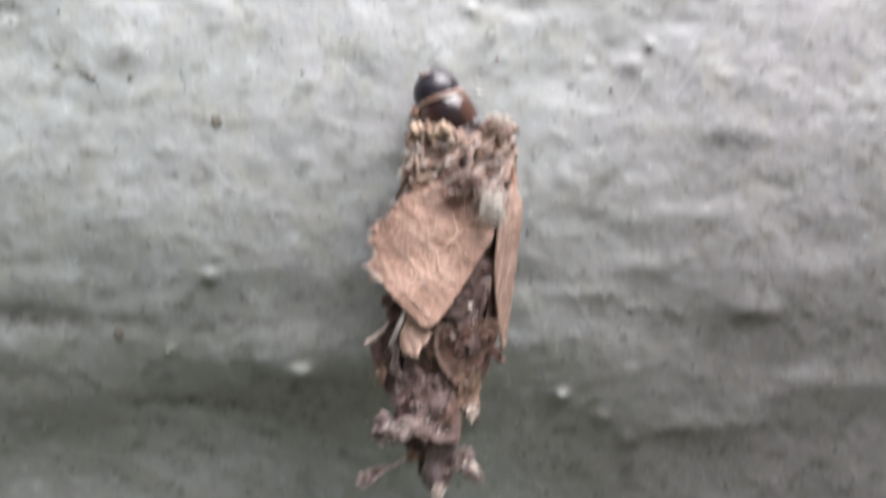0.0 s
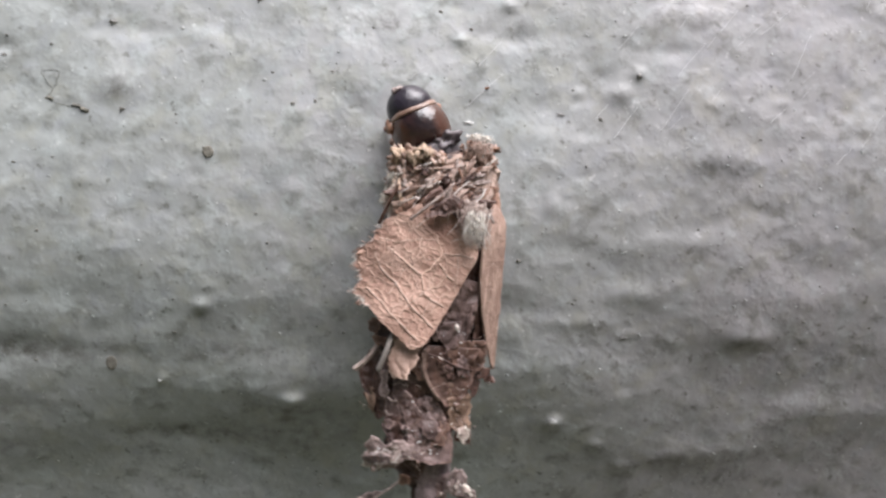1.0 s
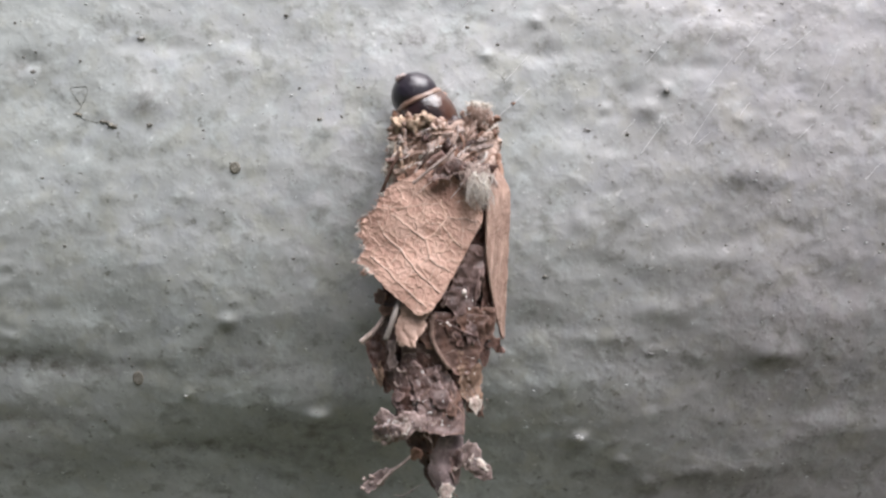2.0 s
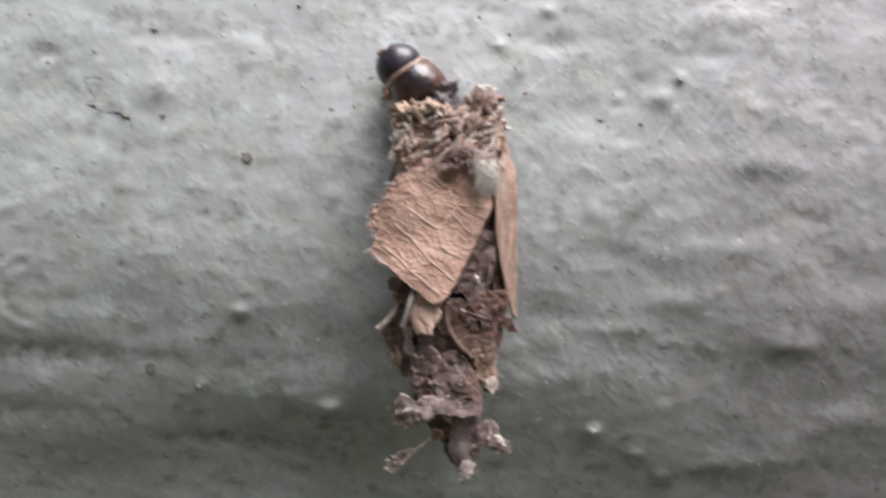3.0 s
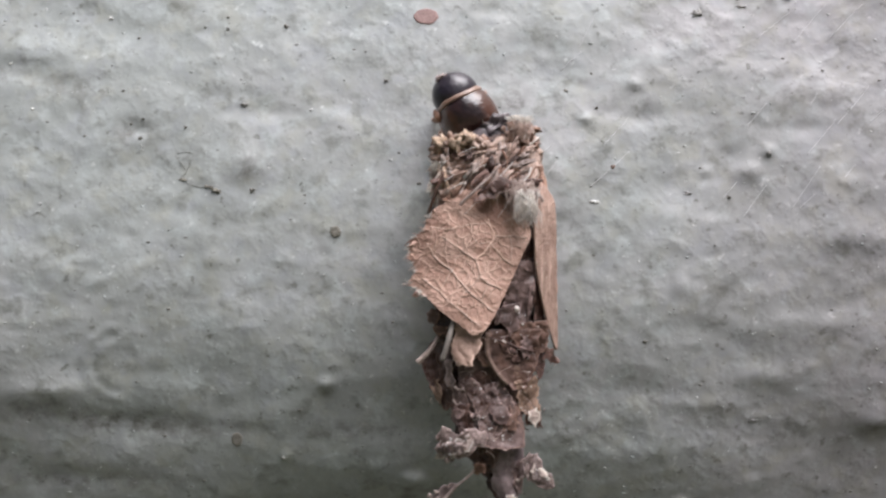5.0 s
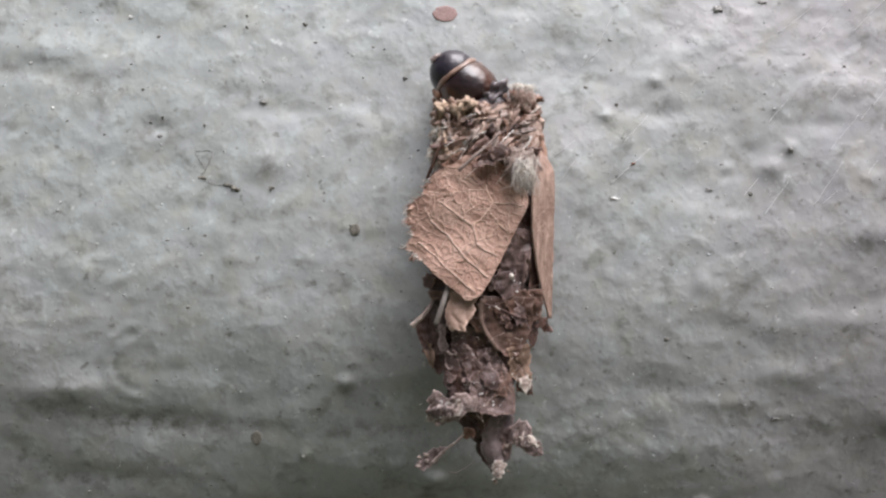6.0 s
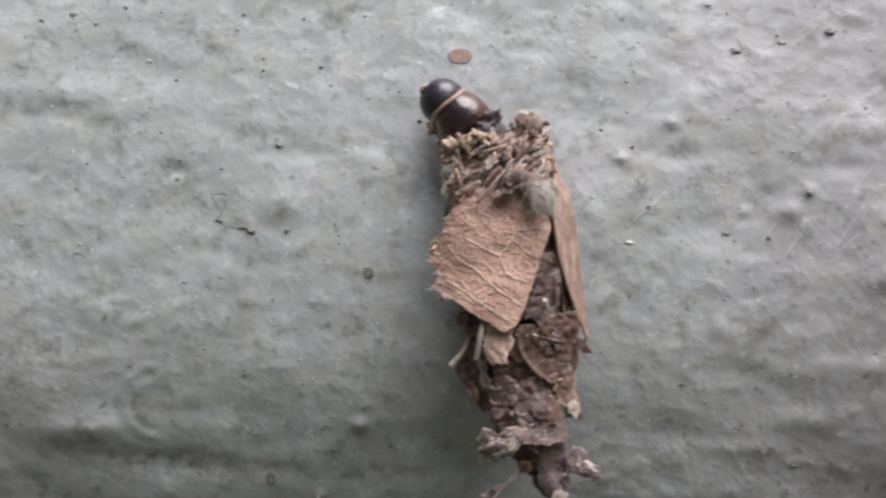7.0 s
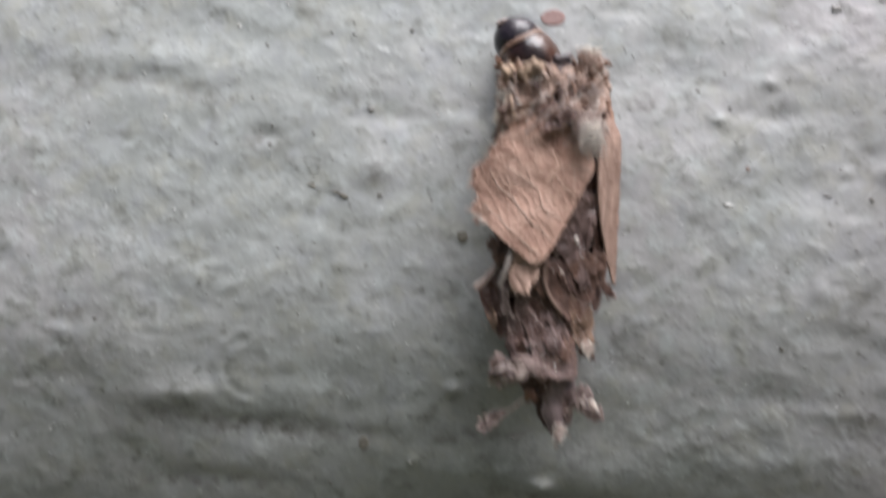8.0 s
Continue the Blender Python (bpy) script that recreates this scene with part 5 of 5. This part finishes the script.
for x, z, size in ((2.2, 0.55, 0.36), (2.85, 0.6, 0.26), (1.7, 0.25, 0.22)):
    ob = part("crumb", lump_mesh(size * 0.7, size * 0.7, size * 1.1, 1.1, int(70 + x * 10)), WHITE, bag, "whitish crumb")
    ob.matrix_local = Matrix.Translation(Vector((x, -6.2, z)) * MM)

# twig, threads and the white grain
part("twig", strand_mesh([(-1.95, -8.6, -12.3), (-2.3, -9.0, -13.6), (-2.69, -8.9, -14.95)], 0.17, 0.19), TWIG, bag, "thin grey twig")
part("twig", strand_mesh([(-2.95, -7.0, -13.5), (-3.3, -7.3, -14.2), (-3.75, -7.3, -14.75), (-4.3, -7.2, -15.3)], 0.12, 0.2), PALE, bag, "short pale brown twig")
part("twig", strand_mesh([(-0.3, -7.9, -21.8), (-1.0, -7.9, -22.6), (-1.8, -7.7, -23.3), (-2.6, -7.6, -24.2)], 0.07, 0.12), PALE, bag, "short pale stem")
part("twig", strand_mesh([(0.9, -9.0, -2.5), (0.35, -9.2, -3.2), (-0.6, -9.4, -4.1), (-1.65, -9.2, -5.1)], 0.07, 0.10), PALE, bag, "pale bent stalk")
part("twig", strand_mesh([(-2.65, -8.0, -2.9), (-3.2, -7.9, -4.3), (-3.65, -7.4, -5.6)], 0.09, 0.12), CHESTNUT, bag, "thin dark brown stalk")
ob = part("grain", lump_mesh(0.17, 0.15, 0.21, 0.3, 5), WHITE, bag, "tiny white grain")
ob.matrix_local = Matrix.Translation(on_tube(2.0, -11.65, 0.85) * MM)
for n in range(15):
    x, z = rng.uniform(-3.2, 3.6), rng.uniform(-4.8, -0.9)
    p = on_tube(x, z, 0.55)
    q = on_tube(max(-3.6, min(4, x - rng.uniform(0.4, 1.8))), z - rng.uniform(0.4, 1.6), 0.6)
    part("silk_thread", strand_mesh([p, (p + q) / 2 + Vector((rng.uniform(-0.3, 0.3), -0.25, rng.uniform(-0.2, 0.3))), q], rng.uniform(0.018, 0.034), 0.014, 4), SILK, bag)
part("silk_thread", strand_mesh([(2.85, -8.9, -2.7), (2.7, -9.1, -3.2), (2.15, -9.2, -3.75)], 0.05, 0.03, 5), SILK, bag, "white curved thread")
for n in range(40):
    z = rng.uniform(-21.0, -12.0)
    mid, r, off = tube_at(z)
    p = on_tube(mid + rng.uniform(-0.95, 0.95) * r, z, rng.uniform(0.4, 1.1))
    q = p + Vector((rng.gauss(0, 0.5), rng.uniform(-0.35, 0.15), rng.gauss(-0.3, 0.45)))
    part("fibre", strand_mesh([p, (p + q) / 2 + Vector((rng.gauss(0, 0.12), -0.06, rng.gauss(0, 0.12))), q], rng.uniform(0.015, 0.035), 0.010, 4, 3),
         rng.choice((PALE, GREY, OCHRE, STRIP)), bag)
# torn fibres and silk along the leaf scrap's frayed side
for n in range(64):
    z = rng.uniform(-11, -5.6) if n % 3 else rng.uniform(-10.9, -10.0)
    a = leaf_edges(z)[0]
    h = leaf_out(a, z)
    way = rng.uniform(-0.9, 0.5)
    size = rng.uniform(0.12, 0.42)
    part("fibre", strand_mesh([(a + 0.3, -h, z + 0.05), (a - 0.02, -h - 0.03, z), (a - size, -h + rng.uniform(-0.1, 0.2), z + way * size)], rng.uniform(0.03, 0.07), 0.012, 4, 3),
         (WHITE, LEAF, WHITE)[n % 3], bag)
for n in range(16):
    x, z = ((rng.gauss(1.6, 0.18), rng.gauss(-24.7, 0.3)), (rng.gauss(2.7, 0.2), rng.gauss(-22.8, 0.2)), (rng.gauss(-3.1, 0.25), rng.gauss(-24.0, 0.2)), (rng.gauss(-2.3, 0.3), rng.gauss(-20.9, 0.3)))[n % 4]
    ob = part("crumb", lump_mesh(0.16, 0.12, 0.12, 0.9, 700 + n), PALE, bag)
    ob.matrix_local = Matrix.Translation(Vector((x, -7.6 - (1.0 if n % 4 == 3 else 0), z)) * MM)

# ---- the larva, its head out of the bag ----
larva = thing("bagworm_larva", "dark glossy caterpillar head and neck reaching from the bag", "caterpillar")


def turned_mesh(profile, cx, cy, squash, seed, rough, sides=36):
    """A body ring turned about the z axis: profile rows of height and radius in mm."""
    bm = bmesh.new()
    rings = []
    for z, r in profile:
        rings.append([bm.verts.new(Vector((cx + r * math.cos(a), cy + squash * r * math.sin(a),
                                           z + rough * noise.noise(Vector((math.cos(a) * 2, math.sin(a) * 2, z + seed))))) * MM)
                      for a in (2 * math.pi * k / sides for k in range(sides))])
    for a, b in zip(rings, rings[1:]):
        for k in range(sides):
            n = (k + 1) % sides
            bm.faces.new((a[k], a[n], b[n], b[k]))
    bm.faces.new(rings[0])
    bm.faces.new(rings[-1])
    bmesh.ops.recalc_face_normals(bm, faces=bm.faces)
    return bm


def build_larva():
    arc = [(1.62 * math.sin(a), 1.66 * math.cos(a)) for a in (radians(-50 + 138 * i / 22) for i in range(23))]
    head_part = part("head", turned_mesh(arc, 0, -2.7, 0.92, 1, 0.05), HEAD, larva, "shiny black brown head")
    mouth = part("mouthparts", lump_mesh(0.46, 0.5, 0.30, 0.9, 3, 3), MOUTH, head_part, "small pale mouthparts")
    mouth.matrix_local = Matrix.Translation(Vector((-0.3, -3.0, 1.42)) * MM)
    shield = [(-0.28, 1.45), (-0.34, 1.60), (-0.55, 1.74), (-0.85, 1.87), (-1.2, 1.97), (-1.6, 2.04), (-2.0, 2.05), (-2.4, 2.0), (-2.8, 1.86), (-3.1, 1.55)]
    part("neck_shield", turned_mesh(shield, 0.1, -2.9, 0.95, 5, 0.08), SHIELD, larva, "glossy dark brown neck plate")
    collar = [(-0.16, 1.50), (-0.13, 1.60), (-0.19, 1.68), (-0.34, 1.74), (-0.44, 1.755), (-0.49, 1.70)]
    part("neck_rim", turned_mesh(collar, 0.08, -2.9, 0.96, 9, 0.10), RIM, larva, "pale pinkish brown rim of the neck plate")
    side = part("side_fold", lump_mesh(0.55, 0.9, 1.25, 0.25, 12), LEG, larva, "orange brown side fold")
    side.matrix_local = Matrix.Translation(Vector((-1.45, -2.5, -1.7)) * MM)
    side = part("side_fold", lump_mesh(0.34, 0.45, 0.50, 0.5, 14), LEG, larva, "orange brown fold beside the neck rim")
    side.matrix_local = Matrix.Translation(Vector((-1.78, -3.0, -0.75)) * MM)
    side = part("side_fold", lump_mesh(0.5, 0.9, 1.25, 0.25, 13), SHIELD, larva)
    side.matrix_local = Matrix.Translation(Vector((1.55, -2.5, -1.7)) * MM)
    for k, (z0, r) in enumerate(((-2.9, 1.95), (-4.7, 2.05))):
        ring = [(z0, r * 0.86), (z0 - 0.25, r), (z0 - 0.9, r * 1.02), (z0 - 1.5, r), (z0 - 1.8, r * 0.86)]
        part("body_ring", turned_mesh(ring, 0.15 + 0.1 * k, -3.0 - 0.25 * k, 0.95, 15 + k, 0.15), FLESH, larva, "dark mottled body ring")
    plate = part("body_plate", lump_mesh(0.95, 0.6, 0.6, 1.4, 41, 3), FLESH, larva, "dark bristly plate behind the neck")
    plate.matrix_local = Matrix.Translation(Vector((1.35, -4.2, -3.2)) * MM)
    for sx in (-1, 1):
        for k in range(3):
            z = -0.9 - 1.05 * k
            leg = strand_mesh([(sx * 1.3, -2.0, z), (sx * 2.0, -1.4, z + 0.25), (sx * 1.95, -0.6, z + 0.5), (sx * 1.7, 0.0, z + 0.65)], 0.30, 0.07, 7)
            part("leg", leg, LEG, larva, "short orange brown leg with a dark claw")
    local = random.Random(5)
    for k in range(16):
        p = Vector((1.35 + local.gauss(0, 0.4), -4.6 + local.gauss(0, 0.15), -3.1 + local.gauss(0, 0.2)))
        q = p + Vector((local.gauss(0.05, 0.15), local.uniform(-0.2, 0.0), local.uniform(0.05, 0.3)))
        part("bristle", strand_mesh([p, (p + q) / 2, q], 0.05, 0.015, 4, 2), FLESH if k % 3 else PALE, larva)
    for k in range(14):
        a, z = local.uniform(0.4, 2.4), local.uniform(-4.4, -2.9)
        p = Vector((2.0 * math.cos(a), -2.9 - 1.9 * math.sin(a), z))
        q = p + Vector((math.cos(a) * 0.5, -math.sin(a) * 0.5, local.uniform(-0.1, 0.5)))
        part("bristle", strand_mesh([p, (p + q) / 2, q], 0.035, 0.012, 4, 2), HAIR, larva)
    return head_part


head = build_larva()


# ---- small things on the wall ----
def drop_mesh(rx, rz, tall, seed):
    """A flat dried drop lying against the wall: x and z across, -y out."""
    bm = bmesh.new()
    sides = 36
    rings = []
    for u in (1.0, 0.97, 0.88, 0.6, 0.3):
        ring = []
        for k in range(sides):
            a = 2 * math.pi * k / sides
            w = 1 + 0.10 * noise.noise(Vector((math.cos(a) * 1.5, math.sin(a) * 1.5, seed))) + 0.04 * noise.noise(Vector((math.cos(a) * 5, math.sin(a) * 5, seed)))
            h = -tall if u < 1 else 0.25
            ring.append(bm.verts.new(Vector((rx * u * w * math.cos(a), h * (1.0 if u < 0.95 else 0.6) if u < 1 else h, rz * u * w * math.sin(a))) * MM))
        rings.append(ring)
    for a, b in zip(rings, rings[1:]):
        for k in range(sides):
            n = (k + 1) % sides
            bm.faces.new((a[k], a[n], b[n], b[k]))
    bm.faces.new(rings[-1])
    bm.faces.new(rings[0][::-1])
    bmesh.ops.recalc_face_normals(bm, faces=bm.faces)
    return bm


spot = mesh_object("paint_drop", drop_mesh(0.98, 0.63, 0.022, 3), RED)
spot.matrix_world = wall_pose(-0.45, 19.0)
tagged(spot, "flat dull red dried drop on the painted wall", "paint drop")
speck = mesh_object("speck", drop_mesh(0.42, 0.42, 0.07, 6), OLIVE)
speck.matrix_world = wall_pose(-6.94, 2.98)
tagged(speck, "small round olive brown speck on the wall", "speck")
stain = mesh_object("dirt_stain", drop_mesh(0.42, 0.55, 0.03, 12), STAIN)
stain.matrix_world = wall_pose(-14.5, -12.45)
tagged(stain, "small brown dirt stain low on the painted wall", "stain")

curl = [(-18.19, 6.91), (-17.79, 7.32), (-18.3, 8.1), (-18.59, 8.56), (-17.98, 8.72), (-17.36, 8.64), (-17.51, 7.94), (-17.79, 7.32), (-18.0, 6.9), (-17.73, 6.5), (-16.95, 6.22), (-16.14, 6.18), (-15.52, 5.93)]
thread = mesh_object("hair", strand_mesh([(x, wall_depth(x, z) - 0.015, z) for x, z in curl], 0.013, 0.022, 5), HAIR)
tagged(thread, "short curled dark hair stuck to the paint", "hair")
for x, z, size in ((-15.6, 5.95, 0.20), (-16.05, 6.2, 0.15), (-17.95, 6.75, 0.14)):
    tail = mesh_object("grit_grain", lump_mesh(size * 1.7, size * 0.4, size * 0.55, 1.5, int(60 - x), 3), OLIVE)
    tail.matrix_world = wall_pose(x, z, 0.03)
    tagged(tail, "dark olive grit grain caught by the hair", "grit", "grit grains")

# x, z, half width, half height, material
GRAINS = [(19.72, 19.3, 0.45, 0.30, GRAIN), (26.59, 20.66, 0.40, 0.26, GRAIN), (23.09, 19.83, 0.50, 0.12, GRAIN), (13.12, 7.71, 0.17, 0.14, RUST),
          (21.53, 5.5, 0.18, 0.17, GRIT), (12.05, 12.07, 0.16, 0.14, GRIT), (18.57, 5.8, 0.30, 0.12, GRAIN), (11.77, 5.16, 0.36, 0.15, CHIP),
          (-13.72, 12.31, 0.24, 0.16, GRAIN), (18.6, -17.6, 0.36, 0.30, CHIP), (9.82, 13.37, 0.18, 0.14, GRIT), (-21.1, 9.75, 0.20, 0.16, GRIT),
          (-13.0, 6.0, 0.2, 0.17, GRIT), (-0.95, 6.51, 0.22, 0.14, GRIT), (-3.37, 14.08, 0.22, 0.17, GRIT), (24.47, 8.73, 0.22, 0.18, GRAIN),
          (36.57, -14.0, 0.2, 0.13, GRIT), (-29.9, 22.5, 0.34, 0.16, GRIT), (-32.3, 22.1, 0.24, 0.20, GRAIN), (-21.0, 11.2, 0.11, 0.10, GRIT), (-17.9, 10.6, 0.14, 0.10, GRIT),
          (-10.8, 18.2, 0.21, 0.16, GRIT), (-15.1, 18.0, 0.13, 0.11, GRIT), (-15.1, 18.9, 0.11, 0.10, GRIT), (-16.7, 18.1, 0.11, 0.08, GRIT), (-12.2, 22.0, 0.13, 0.10, GRIT), (-16.8, 22.4, 0.19, 0.14, GRAIN),
          (-25.8, 23.0, 0.18, 0.13, GRIT), (-28.1, 21.8, 0.19, 0.16, GRAIN), (-22.5, 13.3, 0.13, 0.11, GRIT), (-30.9, 15.3, 0.11, 0.08, CHIP), (-29.0, 11.9, 0.10, 0.10, CHIP), (-28.6, 19.5, 0.11, 0.10, CHIP),
          (-23.8, 18.8, 0.18, 0.14, CHIP), (-20.2, 20.4, 0.10, 0.09, CHIP), (-28.2, 5.0, 0.10, 0.09, CHIP), (-8.8, 11.9, 0.13, 0.10, CHIP), (17.9, 22.8, 0.22, 0.11, CHIP), (28.8, 14.9, 0.16, 0.12, GRIT),
          (22.8, 20.4, 0.13, 0.10, GRIT), (-11.1, -13.9, 0.16, 0.13, CHIP), (-34.1, -3.0, 0.16, 0.13, GRIT), (23.7, -10.9, 0.38, 0.13, GRAIN), (15.41, -4.94, 0.17, 0.15, GRIT)]
for n, (x, z, rx, rz, mat) in enumerate(GRAINS):
    ob = mesh_object("grit_grain", lump_mesh(rx * 0.72, min(rx, rz) * 0.4, rz * 0.68, 1.3, 400 + n, 3), mat)
    ob.matrix_world = wall_pose(x, z, 0.02)
    tagged(ob, {GRAIN: "paint covered grain of sand on the wall", CHIP: "white mineral chip on the wall", RUST: "reddish brown grain on the wall"}.get(mat, "dark grain of grit on the wall"),
           "grit", "grit grains")


def scatter(name, count, small, large, mat, seed, label):
    bm = bmesh.new()
    local = random.Random(seed)
    for k in range(count):
        x, z = local.uniform(-47, 51), local.uniform(-30, 28)
        r = small + (large - small) * local.random() ** 3
        made = bmesh.ops.create_icosphere(bm, subdivisions=1, radius=r * MM)
        at = wall_point(x, z, r * 0.05)
        sx, sz = local.uniform(0.8, 2.1), local.uniform(0.6, 1.1)
        for v in made["verts"]:
            v.co = Vector((v.co.x * sx, v.co.y * 0.5, v.co.z * sz)) * local.uniform(0.85, 1.15) + at
    tagged(mesh_object(name, bm, mat), label, "grit", kind="stuff")


scatter("dark_grit", 800, 0.03, 0.10, GRIT, 21, "fine dark grit scattered over the painted wall")
scatter("white_grit", 420, 0.025, 0.075, CHIP, 22, "fine white grit scattered over the painted wall")
scatter("painted_grit", 1000, 0.03, 0.10, PAINT, 23, "small grains under the grey green paint")


def streaks():
    """Pale scratches in the paint, slanting up to the sky's side."""
    local = random.Random(8)
    joined = bmesh.new()
    for k in range(34):
        x, z = local.uniform(7, 46), local.uniform(0, 24)
        size, lean = local.uniform(1.0, 4.0), radians(local.gauss(47, 9))
        pts = []
        for i in range(6):
            u = i / 5
            px, pz = x + size * u * math.cos(lean), z + size * u * math.sin(lean)
            pts.append((px, wall_depth(px, pz) - 0.004, pz))
        one = strand_mesh(pts, 0.03, 0.015, 4, 3)
        data = bpy.data.meshes.new("streak")
        one.to_mesh(data)
        one.free()
        joined.from_mesh(data)
        bpy.data.meshes.remove(data)
    tagged(mesh_object("paint_scratches", joined, SCRATCH), "fine pale scratches slanting over the paint", "scratches", kind="stuff")


streaks()


# ---- what moves: the bag is dragged up the wall, the larva reaches and pulls ----
def motions():
    # seconds, x and z of the mouth in mm, lean, swing off the wall and twist in degrees
    drag = [
        (0, 10.37, 2.56, -7.9, 0.6, -3.7),
        (0.5, 10.03, 2.83, -12.9, -2.0, 0.3),
        (1, 9.75, 3.15, -6.1, 0.1, -2.6),
        (1.5, 9.30, 3.55, -4.1, -2.1, -1.8),
        (1.6, 9.20, 3.70, -4.0, -2.6, -1.9),
        (1.7, 8.85, 4.55, -4.0, -5.0, -3.0),
        (2.8, 7.15, 6.48, -2.6, -0.1, -0.2),
        (3, 7.15, 6.70, -1.3, 1.5, 0.2),
        (3.5, 5.73, 8.31, -3.0, 3.9, 0.7),
        (4, 5.06, 8.91, -6.7, 0.6, 1.3),
        (4.5, 4.58, 9.36, -0.9, 0.0, 0.0),
        (4.7, 4.29, 9.40, -0.7, -0.5, 0.2),
        (5.8, 2.68, 11.48, 0.2, 2.4, -2.6),
        (6, 2.34, 11.81, -2.4, 1.6, -0.3),
        (6.5, 2.28, 12.17, 0.1, 0.8, 1.1),
        (7, 1.60, 12.49, 5.8, -1.8, 2.7),
        (7.3, 1.59, 12.51, 6.7, -3.6, 1.2),
        (7.5, 0.50, 13.81, 4.6, -5.1, -0.1),
        (7.6, -0.36, 14.36, -1.5, -0.5, 2.3),
        (7.8, -1.04, 14.50, -1.2, 1.4, 4.0),
        (8, -0.75, 14.78, -3.4, 1.8, 0.8),
    ]
    # short jerks of the bag: seconds, half the way in x and z in mm
    for t, x, z in ((4.5, 0.17, 0.19), (4, 0.10, 0.10), (3.5, 0.0, -0.12), (8, 0.0, -0.14)):
        n = next(k for k, row in enumerate(drag) if row[0] == t)
        row = drag[n]
        drag.insert(n, (t - 0.034, row[1] - x, row[2] - z, *row[3:]))
        if t < 8:
            drag.insert(n + 2, (t + 0.034, row[1] + x, row[2] + z, *row[3:]))
    walk(bag, [(t, pose(x * MM, bulge(z) * MM, z * MM, swing, -lean, twist)) for t, x, z, lean, swing, twist in drag])
    # seconds, x and z of the head in mm, lean to the left in degrees
    reach = [
        (0, 8.54, 4.72, 21),
        (0.5, 8.56, 5.64, 9),
        (1, 7.38, 5.94, 24),
        (1.5, 6.89, 6.52, 25),
        (1.7, 6.56, 7.06, 25),
        (2.8, 4.37, 8.83, 36),
        (3, 4.15, 8.95, 37),
        (3.5, 3.32, 9.92, 39),
        (4, 2.80, 11.14, 32),
        (4.5, 2.01, 11.92, 27),
        (4.7, 1.93, 12.25, 26),
        (5.8, 0.40, 13.40, 38),
        (6, 0.06, 14.00, 38),
        (6.5, -0.66, 14.30, 46),
        (7, -1.43, 14.91, 42),
        (7.3, -1.64, 15.12, 45),
        (7.5, -2.13, 15.51, 42),
        (7.6, -2.15, 16.20, 41),
        (7.8, -3.07, 16.50, 39),
        (8, -3.05, 16.73, 30),
    ]
    walk(larva, [(t, pose(x * MM, bulge(z) * MM, z * MM, 0, -lean, 0)) for t, x, z, lean in reach])
    # seconds, how far the head is stretched out of the neck in mm
    stretch = [(0, 0.09), (0.5, -0.38), (1, -0.04), (1.5, 0.26), (1.7, 0.11), (2.8, 0.2), (3, 0.29), (3.5, 0.18), (4, -0.1), (4.5, 0.05), (4.7, 0.13),
               (5.8, -0.07), (6, -0.08), (6.5, 0.16), (7, 0.23), (7.3, 0.2), (7.5, 0.29), (7.8, -0.06), (8, 0.05)]
    walk(head, [(t, pose(0, 0, out * MM)) for t, out in stretch])


motions()
